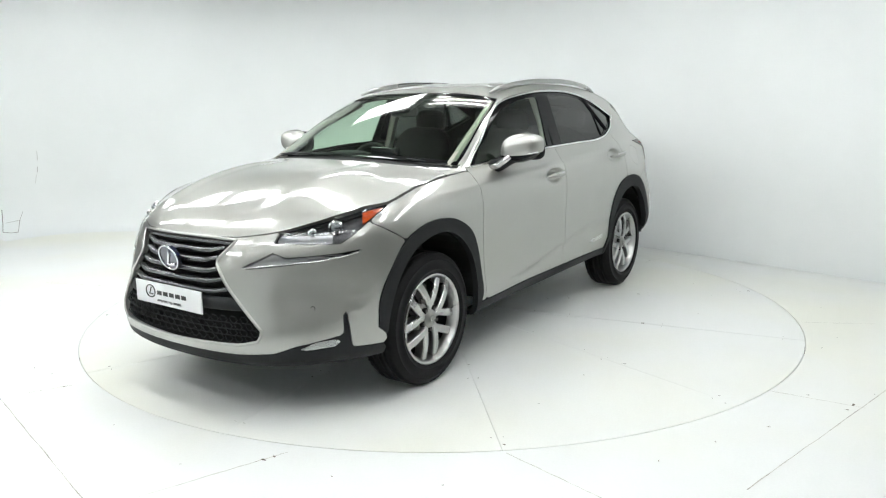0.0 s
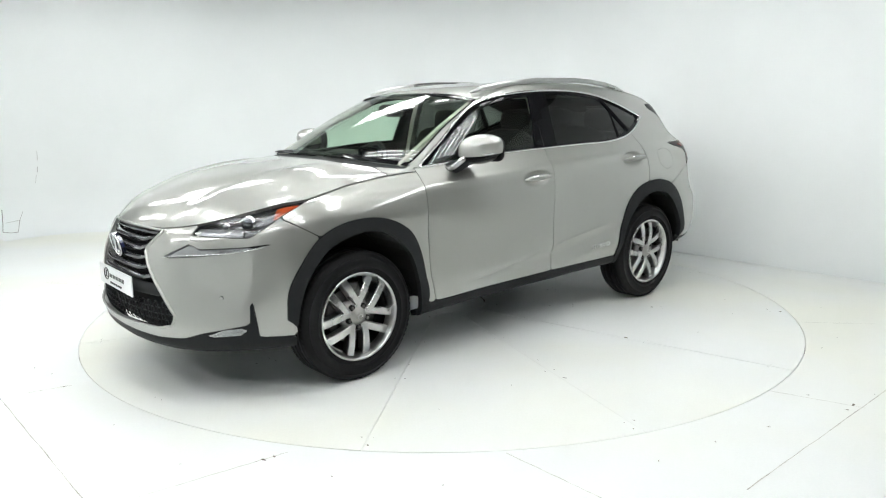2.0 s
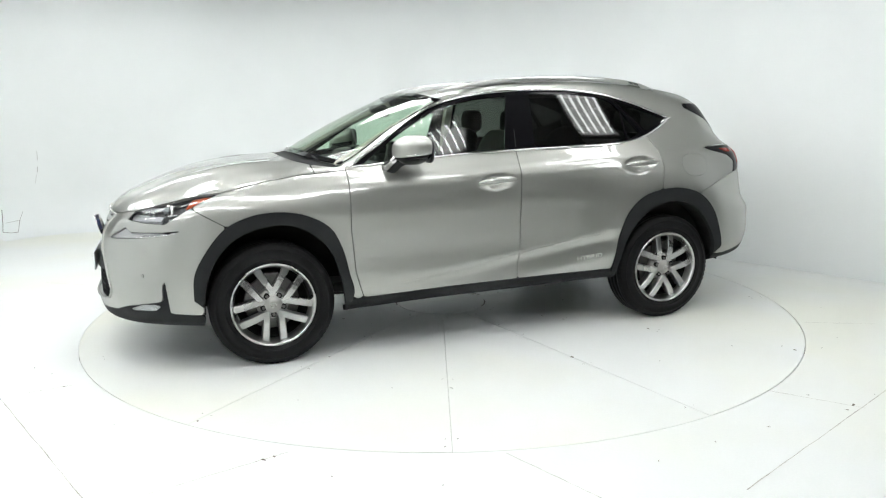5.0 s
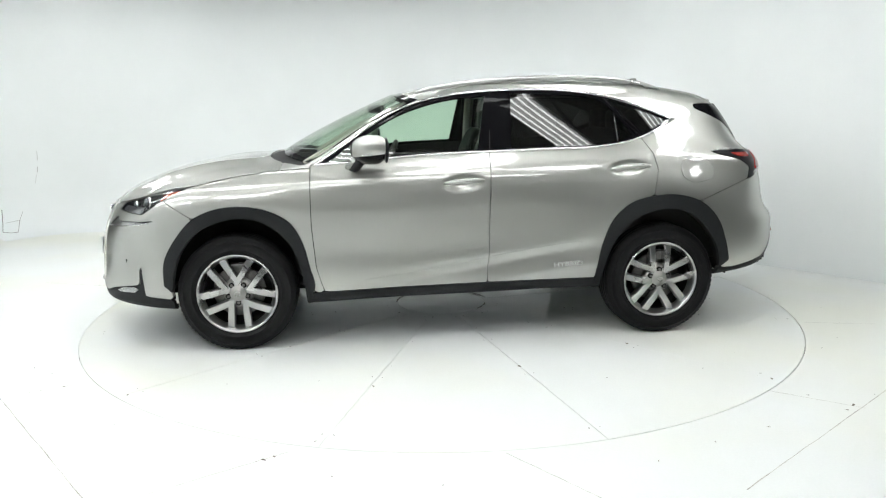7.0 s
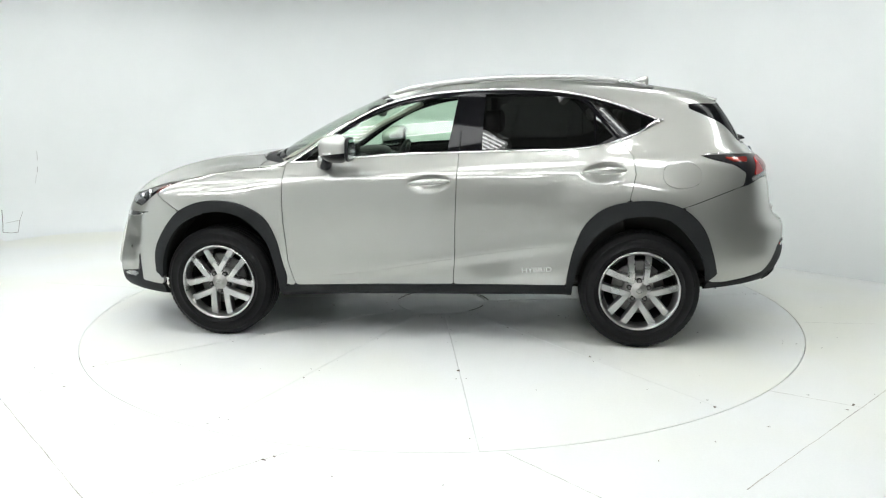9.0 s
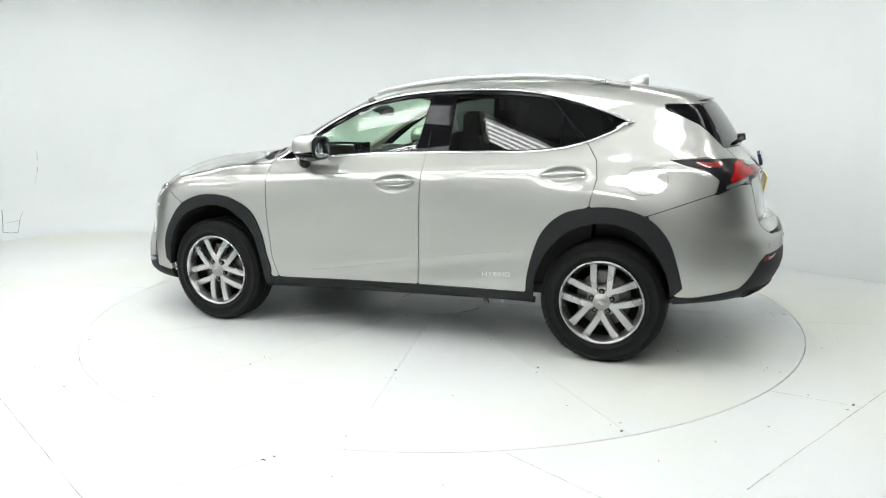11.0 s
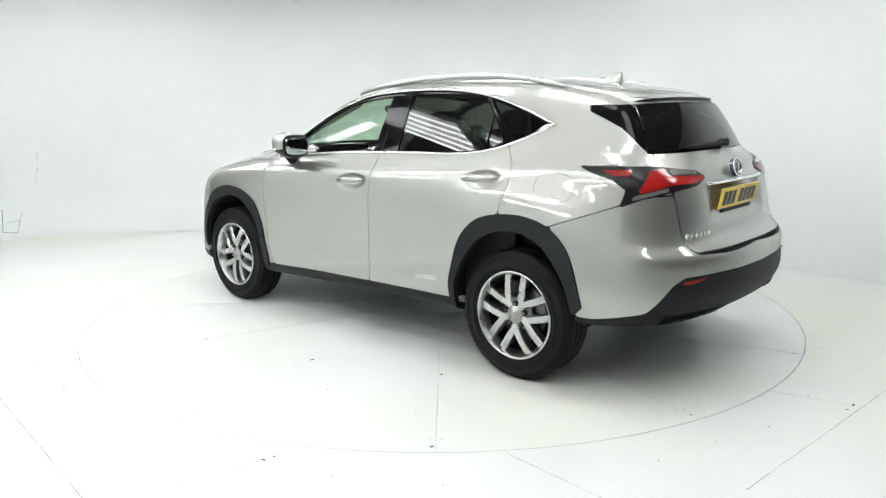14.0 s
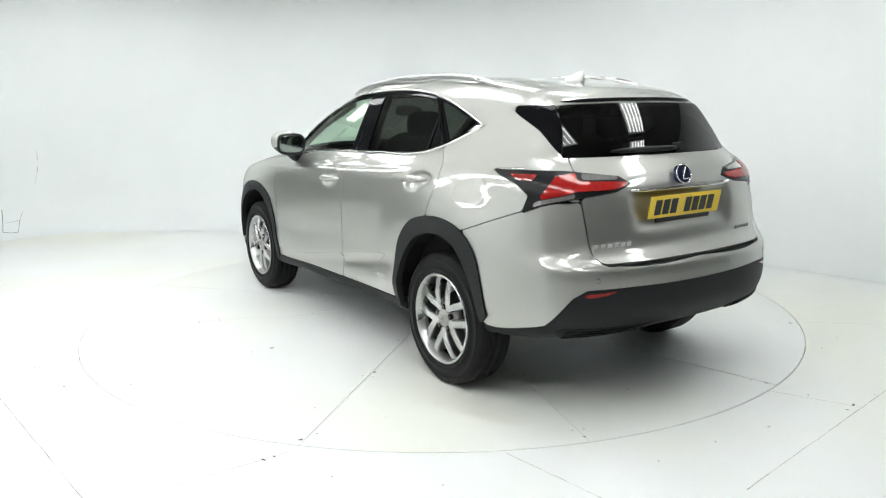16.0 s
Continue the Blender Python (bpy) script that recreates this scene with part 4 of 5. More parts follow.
def grille_parts():
    back = panel("grille_backing", lambda P: f_grille(P) + .01, VOID, CAR, lift=-.075, rim=0)
    half = [(0, .864), (.2, .863), (.36, .856), (.285, .76), (.36, .66), (.545, .45), (.53, .405), (.45, .385), (0, .372)]
    loop = resample(half, 50, False)
    loop = loop + [(-y, z) for y, z in loop[-2:0:-1]]
    part("grille_surround", tube([on_end(y, z, .002) for y, z in loop], .0075, 8, True), PAINT, CAR, "silver spindle grille surround", True)

    def width(z):
        return float(np.interp(z, [.385, .405, .45, .66, .76, .856], [.45, .53, .545, .36, .285, .36]))

    for z in (.838, .798, .752, .706, .66, .615):
        wd = width(z) - .015
        bm = bmesh.new()
        n = 18
        rows = []
        for i in range(n + 1):
            y = -wd + 2 * wd * i / n
            bend = .016 * step(abs(y) / wd, .72, .95) * (1 if z < .8 else -.2)
            p = on_end(y, z + float(bend), 0)
            rows.append([bm.verts.new((p.x + dx, y, p.z + dz)) for dx, dz in ((-.05, .016), (-.016, .012), (-.010, .0), (-.018, -.010), (-.055, -.006))])
        for i in range(n):
            for k in range(4):
                bm.faces.new((rows[i][k], rows[i][k + 1], rows[i + 1][k + 1], rows[i + 1][k]))
        part("grille_bar", bm, GRILLEGREY, CAR, "dark metallic grille bar", True)
    # honeycomb of the lower intake
    for r in range(4):
        z = .405 + .03 * r
        for c in range(-9, 10):
            y = c * .052 + (.026 if r % 2 else 0)
            if abs(y) > width(z) - .03:
                continue
            p = on_end(y, z, -.028)
            ring_pts = [(p.x, y + .028 * math.cos(a), z + .017 * math.sin(a)) for a in [math.tau * k / 6 for k in range(6)]]
            part("mesh_cell", tube(ring_pts, .0035, 4, True), PLASTIC, back)
    bm = bmesh.new()
    rows = []
    for i in range(21):
        y = -.47 + .94 * i / 20
        rows.append([bm.verts.new((on_end(y, z, 0).x + dx, y, z)) for z, dx in ((.595, -.03), (.588, -.008), (.545, -.006), (.535, -.03)) if True])
    for a, b in zip(rows, rows[1:]):
        for k in range(3):
            bm.faces.new((a[k], a[k + 1], b[k + 1], b[k]))
    part("plate_holder", bm, PLASTIC, CAR, smooth=True)


GRILLEGREY = material("dark_metallic_grille", (0.09, 0.09, 0.095), 0.25, metal=0.8, coat=0.5)
grille_parts()


def badge(x, z, lean, face, r, parent, name="badge"):
    """Oval badge: chrome ring on a blue-black disc with a slanted chrome stroke."""
    m = Matrix.Translation((x, 0, z)) @ Matrix.Rotation(math.radians(lean), 4, "Y") @ Matrix.Rotation(0 if face > 0 else math.pi, 4, "Z")
    ell = [(0.004, r * 1.12 * math.cos(a), r * math.sin(a)) for a in [math.tau * k / 28 for k in range(28)]]
    bm = bmesh.new()
    f0 = bm.faces.new([bm.verts.new(m @ Vector((.006, y, zz))) for _, y, zz in ell])
    ext = bmesh.ops.extrude_face_region(bm, geom=[f0])
    bmesh.ops.translate(bm, vec=m.to_3x3() @ Vector((-.02, 0, 0)), verts=[v for v in ext["geom"] if isinstance(v, bmesh.types.BMVert)])
    disc = part(name, bm, BLUEBLACK, parent, "blue-black oval badge with a chrome ring")
    part("badge_ring", tube([m @ Vector((.008, y, zz)) for _, y, zz in ell], r * .075, 6, True), CHROME, disc, smooth=True)
    stroke = [(.009, .30 * r, .62 * r), (.009, -.05 * r, -.1 * r), (.009, -.28 * r, -.52 * r), (.009, .1 * r, -.56 * r), (.009, .62 * r, -.5 * r)]
    part("badge_stroke", tube([m @ Vector((a, b, c)) for a, b, c in stroke], r * .10, 6), CHROME, disc, smooth=True)


badge(2.262, .757, 14, 1, .062, CAR)
badge(-2.142, 1.128, 14, -1, .047, CAR)


def plate(x, z0, z1, lean, face, mat, parent, label, half=.26):
    p = part("number_plate", box(-.004, .004, -half, half, -(z1 - z0) / 2, (z1 - z0) / 2, .003), mat, parent, label)
    p.matrix_basis = pose(x, 0, (z0 + z1) / 2, 0, -lean * face, 0 if face > 0 else 180)
    return p


def bars(parent, items, mat, x=.0055):
    for y0, y1, z0, z1 in items:
        part("printed_bar", box(x - .0012, x, y0, y1, z0, z1), mat, parent)


def words(name, text, size, mat, parent, m, depth=.0008):
    cu = bpy.data.curves.new(name, "FONT")
    cu.body, cu.size, cu.extrude, cu.align_x, cu.align_y = text, size, depth, "CENTER", "CENTER"
    tmp = bpy.data.objects.new("tmp", cu)
    me = bpy.data.meshes.new_from_object(tmp)
    bpy.data.objects.remove(tmp)
    me.materials.clear()
    me.materials.append(mat)
    ob = new(name, me)
    ob.parent = parent
    ob.matrix_basis = m
    return ob


FP = plate(2.288, .514, .624, 0, 1, PLATEWHITE, CAR, "white dealer show plate")
part("oval_mark", tube([(.0055, -.135 + .036 * math.cos(a), .008 + .031 * math.sin(a)) for a in [math.tau * k / 24 for k in range(24)]], .003, 4, True), INK, FP)
part("oval_stroke", tube([(.0055, -.128, .028), (.0055, -.144, -.006), (.0055, -.115, -.006)], .003, 4), INK, FP)
bars(FP, [(y, y + .036, -.004, .017) for y in (-.082, -.034, .014, .062, .110)], INK)
words("caption", "APPROVED PRE-OWNED", .017, INK, FP, Matrix.Translation((.0055, .01, -.033)) @ Matrix(((0, 0, 1, 0), (1, 0, 0, 0), (0, 1, 0, 0), (0, 0, 0, 1))))
RP = plate(-2.168, .928, 1.038, 11, -1, PLATEYELLOW, CAR, "yellow rear number plate")
bars(RP, [(y, y + .045, -.037, .037) for y in (-.225, -.168, -.111)] + [(y, y + .045, -.037, .037) for y in (-.010, .047, .104, .161)], INK)
part("plate_foot", box(-.006, .003, -.2, .2, -.078, -.056, .002), CABIN, RP)

# chrome strip and lettering bars on the tailgate
part("chrome_strip", tube([on_end(-.36 + .72 * k / 16, 1.068, .012, False) for k in range(17)], .009, 6), CHROME, CAR, "chrome strip above the number plate", True)
for y0, y1, z0 in [(.385 + .036 * k, .385 + .036 * k + .028, .832) for k in range(6)]:
    q = on_end((y0 + y1) / 2, z0, .002, False)
    part("letter_bar", box(q.x - .003, q.x + .003, y0, y1, z0 - .012, z0 + .012, .002), CHROME, CAR)
for k in range(5):
    q = on_end(-.40 - .03 * k, .83, .002, False)
    part("letter_bar", box(q.x - .003, q.x + .003, q.y - .011, q.y + .011, .82, .84, .002), CHROME, CAR)


def hybrid_word(s):
    a, b = on_side(-.63, .466, .002, 1), on_side(-.81, .498, .002, 1)
    mid_p = (a + b) / 2
    if s > 0:
        m = Matrix((( -1, 0, 0, mid_p.x), (0, 0, 1, mid_p.y), (.16, .78, 0, mid_p.z), (0, 0, 0, 1)))
    else:
        m = Matrix(((1, 0, 0, mid_p.x), (0, 0, -1, -mid_p.y), (-.16, .78, 0, mid_p.z), (0, 0, 0, 1)))
    words("side_lettering", "HYBRID", .052, CHROME, CAR, m, .002)


mirrored(hybrid_word)


# ---------------------------------------------------------------- lamps
def head_lamp(side):
    s = 1 if side == "left" else -1
    bowl = panel("headlamp", lambda P: f_lamp(P) - .001, LAMPDARK, CAR, sides=side, lift=-.035, rim=-.033, label="dark headlamp unit with a clear lens")
    panel("lens", lambda P: f_lamp(P) - .002, LENS, bowl, sides=side, lift=-.001, rim=0, label="clear lens").visible_shadow = False
    panel("amber_reflector", lambda P: lo(f_lamp(P) - .006, (P[1] - P[0]) + .955), AMBER, bowl, sides=side, lift=-.006, rim=.006, label="amber side reflector")
    for i, (sx, z, r) in enumerate([(1.855, .900, .038), (1.945, .882, .022)]):
        y = (.715, .65)[i]
        c = Vector((sx - .018, s * (y - .012), z))
        d = Vector((.75, s * .55, .1)).normalized()
        part("projector_ring", tube([c + d * .0, c + d * .012], [r, r * .96], 20), CHROME, bowl, smooth=True)
        bm = bmesh.new()
        bmesh.ops.create_uvsphere(bm, u_segments=16, v_segments=10, radius=r * .8, matrix=Matrix.Translation(c + d * .006))
        part("projector_lens", bm, GLASSY, bowl, smooth=True)
    panel("chrome_shelf", lambda P: lo(f_lamp(P) - .004, .882 - P[2], -1.16 - (P[1] - P[0])), LAMPGREY, bowl, sides=side, lift=-.016, rim=.006)
    # daytime running light blade
    blade = panel("running_light", lambda P: f_drl(P) - .001, LAMPGREY, CAR, sides=side, lift=-.010, rim=0, label="blade-shaped running light with a clear lens")
    panel("light_guide", lambda P: lo(f_drl(P) - .006, (P[2] - .735) - .0), ALLOY, blade, sides=side, lift=-.005, rim=.004)
    panel("lens", lambda P: f_drl(P) - .0015, LENS, blade, sides=side, lift=.001, rim=0).visible_shadow = False
    part("chrome_line", tube([on_end(s * y, z, .003) for y, z in [(.42, .733), (.50, .744), (.60, .752), (.70, .762), (.77, .776), (.815, .792)]], .0022, 5), CHROME, blade, smooth=True)
    fog = panel("fog_lamp", lambda P: lo(poly(P[1] - P[0], P[2], FOG), P[0] - 1.5), ALLOY, CAR, sides=side, lift=.0, rim=.01, label="clear and chrome fog lamp")
    panel("lens", lambda P: lo(poly(P[1] - P[0], P[2], FOG), P[0] - 1.5) - .002, LENS, fog, sides=side, lift=.004, rim=.003).visible_shadow = False
    # parking sensor
    q = on_end(s * .70, .545, .0)
    d = Vector((.8, s * .6, 0))
    part("parking_sensor", tube([q - d * .004, q + d * .002], .0095, 14), PAINT, FRONT_BUMPER)
    part("sensor_gap", tube([q - d * .004, q + d * .0006], .0115, 14), VOID, FRONT_BUMPER)


LAMPDARK = material("smoked_lamp_interior", (0.09, 0.09, 0.095), 0.25, metal=0.5, grain=0.2, grain_scale=150)
GLASSY = material("projector_glass", (0.12, 0.13, 0.14), 0.03, metal=0.7, coat=0.6)
LAMPGREY = material("grey_lamp_reflector", (0.30, 0.30, 0.31), 0.28, metal=0.9, grain=0.1)
CLEARTAIL = material("clear_silver_tail_lens", (0.45, 0.44, 0.43), 0.1, metal=0.6, coat=1.0, grain=0.3, grain_scale=120)
DULLRED = material("smoked_red_lens", (0.28, 0.03, 0.025), 0.12, coat=1.0)
for side in ("left", "right"):
    head_lamp(side)


def tail_lamp(side):
    body = panel("tail_lamp", lambda P: f_tail(P) - .001, SATINBLACK, CAR, sides=side, lift=.004, rim=.02, label="black arrow-shaped tail lamp with red and clear lenses")

    def glass(name, pts, mat, lift=.009, label=""):
        panel(name, lambda P: lo(poly(-P[0] - P[1], P[2], pts), f_tail(P) - .004, -1.5 - P[0]), mat, body, sides=side, lift=lift, rim=.006, label=label)

    glass("red_lens", [(1.19, 1.042), (1.30, 1.142), (1.42, 1.152), (1.43, 1.118), (1.76, 1.108), (1.74, 1.092), (1.67, 1.078), (1.42, 1.075), (1.38, 1.066)], REDLENS, label="red lens")
    glass("clear_lens", [(1.455, 1.150), (1.69, 1.132), (1.69, 1.118), (1.455, 1.122)], CLEARTAIL)
    glass("clear_lens", [(1.14, 1.005), (1.18, 1.036), (1.37, 1.060), (1.43, 1.068), (1.43, 1.05), (1.22, 1.022)], CLEARTAIL)
    glass("smoked_lens", [(1.00, 1.148), (1.19, 1.150), (1.15, 1.122), (1.05, 1.125)], DULLRED)
    s = 1 if side == "left" else -1
    part("chrome_edge", tube([on_side(x, z, .007, s) for x, z in [(-1.685, 1.163), (-1.74, 1.168), (-1.80, 1.171), (-1.86, 1.173)]], .003, 5), CHROME, body, smooth=True)
    panel("bumper_reflector", lambda P: lo(poly(-P[0] - P[1], P[2], [(1.49, .616), (1.52, .630), (1.72, .639), (1.70, .626), (1.54, .611)]), -1.6 - P[0]), DULLRED, REAR_SKIRT, sides=side, lift=.004, rim=.008, label="red bumper reflector")
    q = on_end(s * .62, .69, .0, False)
    d = Vector((-.85, s * .5, 0))
    part("parking_sensor", tube([q - d * .004, q + d * .002], .0095, 14), PAINT, REAR_BUMPER)
    part("sensor_gap", tube([q - d * .004, q + d * .0006], .0115, 14), VOID, REAR_BUMPER)
    # low outlets with blades, set into the skirt
    shape = [(.27, .452), (.74, .462), (.76, .445), (.72, .405), (.40, .398), (.33, .405)]
    out = panel("bumper_outlet", lambda P: lo(poly(P[1], P[2], shape), -1.7 - P[0]), VOID, REAR_SKIRT, sides=side, lift=.001, rim=.01)
    for z in (.417, .432, .447):
        part("outlet_blade", tube([on_end(s * y, z, .004, False) for y in (.34, .42, .5, .58, .66, .72)], .0045, 5), GLOSSBLACK, REAR_SKIRT, smooth=True)


for side in ("left", "right"):
    tail_lamp(side)
for y in (.21, -.21):
    q = on_end(y, .695, 0, False)
    part("parking_sensor", tube([q, q + Vector((-.002, 0, 0))], .0095, 14), PAINT, REAR_BUMPER)


# ---------------------------------------------------------------- handles and mirrors
def door_handle(s, door, hx, hz):
    pts = []
    for k in range(11):
        t = k / 10
        x = hx + .125 - .25 * t
        z = hz + .003 + (hx - x) * .06 + .006 * math.sin(math.pi * t)
        out = .004 + .026 * math.sin(math.pi * t) ** .6
        base = on_side(hx + .15 - .30 * t, hz - .062, 0, 1)
        pts.append(Vector((x, s * (base.y - .004 + out), z)))
    bm = tube(pts, [.006, .012, .016, .018, .019, .019, .019, .018, .017, .014, .008], 10)
    h = part("handle", bm, PAINT, door, smooth=True)
    part("handle_strip", tube([p + Vector((0, s * .012, .010)) for p in pts[2:9]], .0035, 5), CHROME, door, smooth=True)


for i, s in enumerate((1, -1)):
    door_handle(s, FRONT_DOORS[i], *HANDLES[0])
    door_handle(s, REAR_DOORS[i], *HANDLES[1])


def super_shell(c, r, e1, e2, nu, nv, squash=None):
    """A rounded box-like shell."""
    bm = bmesh.new()
    rows = []

    def pw(a, e):
        return math.copysign(abs(a) ** e, a)

    for j in range(nv + 1):
        b = -math.pi / 2 + math.pi * j / nv
        row = []
        for i in range(nu):
            a = math.tau * i / nu
            p = Vector((r[0] * pw(math.cos(b), e1) * pw(math.cos(a), e2), r[1] * pw(math.cos(b), e1) * pw(math.sin(a), e2), r[2] * pw(math.sin(b), e1)))
            if squash:
                p = squash(p)
            row.append(bm.verts.new(p + Vector(c)))
        rows.append(row)
    for p, q in zip(rows, rows[1:]):
        for i in range(nu):
            bm.faces.new((p[i], p[(i + 1) % nu], q[(i + 1) % nu], q[i]))
    bmesh.ops.remove_doubles(bm, verts=bm.verts, dist=1e-5)
    return bm


def door_mirror(s):
    def shape(p):
        # deep and blunt at the back, tapering to the outside and forwards
        k = 1 - .25 * max(0, p.y * s) / .12
        x = p.x if p.x > 0 else p.x * .55
        return Vector((x - .03 * (p.y * s) / .12, p.y, p.z * k + .018 * (p.y * s) / .12))

    top = super_shell((.475, s * .955, 1.215), (.125, .112, .086), .75, .75, 28, 18, shape)
    bmesh.ops.bisect_plane(top, geom=top.verts[:] + top.edges[:] + top.faces[:], plane_co=(.5, s * .955, 1.185), plane_no=(-.12, 0, -1), clear_outer=True)
    m = part("door_mirror", top, PAINT, CAR, "painted door mirror with a dark foot", True)
    low = super_shell((.475, s * .955, 1.212), (.122, .109, .083), .75, .75, 28, 18, shape)
    bmesh.ops.bisect_plane(low, geom=low.verts[:] + low.edges[:] + low.faces[:], plane_co=(.5, s * .955, 1.187), plane_no=(.12, 0, 1), clear_outer=True)
    part("lower_shell", low, GLOSSBLACK, m, smooth=True)
    part("indicator_strip", tube([(.592, s * .91, 1.187), (.585, s * .97, 1.188), (.545, s * 1.03, 1.19), (.49, s * 1.055, 1.193)], .007, 6), CHROME, m, smooth=True)
    arm = [(.60, s * .805, 1.105), (.585, s * .86, 1.118), (.56, s * .90, 1.145), (.54, s * .93, 1.165)]
    part("foot", tube(arm, [.045, .036, .032, .035], 12), PLASTIC, m, smooth=True)
    part("foot_cover", tube([(.632, s * .815, 1.10), (.618, s * .862, 1.118), (.60, s * .90, 1.148), (.59, s * .925, 1.172)], [.022, .019, .018, .018], 10), ALLOY, m, smooth=True)
    part("mirror_frame", super_shell((.404, s * .955, 1.212), (.012, .104, .074), .6, .6, 24, 10), SATINBLACK, m, smooth=True)
    g = super_shell((.393, s * .955, 1.213), (.003, .088, .058), .6, .6, 24, 10)
    part("mirror_glass", g, MIRROR, m)


MIRROR = material("mirror_glass", (0.45, 0.52, 0.49), 0.02, metal=1.0)
mirrored(door_mirror)


# ---------------------------------------------------------------- wheels
def lathe(profile, n=64):
    """Turn (radius, y) points round the axle."""
    bm = bmesh.new()
    rows = []
    for r, y in profile:
        rows.append([bm.verts.new((r * math.cos(math.tau * i / n), y, r * math.sin(math.tau * i / n))) for i in range(n)])
    for a, b in zip(rows, rows[1:]):
        for i in range(n):
            bm.faces.new((a[i], a[(i + 1) % n], b[(i + 1) % n], b[i]))
    return bm


def spoke(angle, off):
    """One of a pair of spokes; off is the sideways offset of its centre at the rim."""
    bm = bmesh.new()
    rows = []
    for k in range(9):
        t = k / 8
        r = .034 + (.229 - .034) * t
        o = off * (.80 + .24 * t)
        w = .0185 + .0035 * t
        crown = .008 * math.sin(math.pi * min(1, t * 1.1)) - .030 * (1 - t) ** 2 * .2 - .012 * t * t
        y = -.012 + crown
        sec = [(-w * 1.05, y - .055), (-w, y - .006), (-w * .80, y), (w * .80, y), (w, y - .006), (w * 1.05, y - .055)]
        rows.append([bm.verts.new((r * math.cos(angle) - (o + dx) * math.sin(angle), yy, r * math.sin(angle) + (o + dx) * math.cos(angle))) for dx, yy in sec])
    for a, b in zip(rows, rows[1:]):
        for i in range(5):
            bm.faces.new((a[i], a[i + 1], b[i + 1], b[i]))
    bm.faces.new(rows[-1])
    bm.faces.new(rows[0][::-1])
    return bm


def wheel(x, s, turn):
    """s = 1 on the left. The wheel's own +y is its outer side."""
    w = new("wheel")
    w.parent = CAR
    w.matrix_basis = pose(x, s * .885, .357, 0, 0, 0 if s > 0 else 180)
    tagged(w, "alloy wheel with five pairs of spokes and a black tyre")
    R = .357
    prof = [(.226, -.19), (.25, -.205), (.29, -.212), (.325, -.207), (.346, -.192), (R - .003, -.178)]
    for g in (-.15, -.105, -.06):
        prof += [(R, g - .016), (R, g - .005), (R - .009, g - .004), (R - .009, g + .004), (R, g + .005)]
    prof += [(R, -.035), (R - .003, -.026), (.350, -.016), (.338, -.004), (.322, .004), (.321, .0065), (.316, .0065), (.315, .005), (.295, .010), (.272, .010), (.271, .0125), (.267, .0125), (.266, .009), (.250, .004), (.240, -.003), (.232, -.014)]
    part("tyre", lathe(prof, 96), RUBBER, w, "black road tyre", True)
    # shoulder blocks of the tread
    bm = bmesh.new()
    for k in range(72):
        a = math.tau * k / 72
        for y0, y1, tilt in ((-.192, -.172, .02), (-.034, -.014, -.02)):
            pts = []
            for da, yy, rr in ((-.026, y0, .353), (.026, y0, .353), (.026 + tilt, y1, .3555), (-.026 + tilt, y1, .3555)):
                drop = .006 if (yy in (-.192, -.014)) else 0
                pts.append(bm.verts.new(((rr - drop + .003) * math.cos(a + da), yy, (rr - drop + .003) * math.sin(a + da))))
            bm.faces.new(pts)
    tagged(part("tread", bm, RUBBER, w), kind="stuff")
    part("rim", lathe([(.243, .003), (.240, .008), (.235, .008), (.229, .001), (.226, -.012), (.216, -.03), (.208, -.09), (.215, -.19), (.226, -.19)], 72), ALLOY, w, "bright alloy rim", True)
    part("barrel", lathe([(.206, -.05), (.200, -.10), (.12, -.135), (.0, -.14)], 48), DARKALLOY, w, smooth=True)
    for k in range(5):
        a = math.radians(turn + 72 * k)
        for off in (-.050, .050):
            part("spoke", spoke(a, off), ALLOY, w)
        c = (.060 * math.cos(a), -.012, .060 * math.sin(a))
        part("bolt_recess", tube([(c[0], -.04, c[2]), (c[0], -.0165, c[2])], [.016, .0165], 14), VOID, w)
        part("wheel_nut", tube([(c[0], -.03, c[2]), (c[0], -.011, c[2])], [.0105, .009], 6), STEEL, w)
    part("hub", lathe([(.0, -.001), (.024, -.001), (.030, -.004), (.036, -.009), (.046, -.012), (.058, -.028), (.088, -.036), (.095, -.075)], 40), CAPGREY, w, smooth=True)
    cap = part("centre_cap", lathe([(.0, .003), (.022, .002), (.027, -.001), (.028, -.006)], 28), CAPGREY, w, "grey oval-marked centre cap", True)
    part("cap_mark", tube([(.016 * math.cos(a), .003, .013 * math.sin(a)) for a in [math.tau * k / 18 for k in range(18)]], .0016, 4, True), CHROME, w)
    disc = part("brake_disc", lathe([(.06, -.085), (.155, -.085), (.158, -.088), (.158, -.11), (.06, -.11)], 48), STEEL, w, "steel brake disc", True)
    bmc = box(-.05, .05, -.125, -.07, .105, .175, .012)
    part("brake_caliper", bmc, STEEL, w)
    return w


CAPGREY = material("satin_grey_cap", (0.36, 0.355, 0.34), 0.32, metal=0.8)
wheel(1.320, 1, -90)
wheel(1.320, -1, 30)
wheel(-1.334, 1, 90)
wheel(-1.334, -1, 60)


# ---------------------------------------------------------------- underside and cabin
def liner(x, s):
    prof = []
    for k in range(19):
        a = math.pi * k / 18
        prof.append((x + .445 * math.cos(a), .375 + .45 * math.sin(a)))
    verts = [(px, s * .865, pz) for px, pz in prof] + [(px, s * .56, pz) for px, pz in prof]
    n = len(prof)
    faces = [(i, i + 1, n + i + 1, n + i) for i in range(n - 1)] + [tuple(range(n, 2 * n))]
    mesh_of("wheel_arch_liner", verts, faces, VOID, False, CAR)


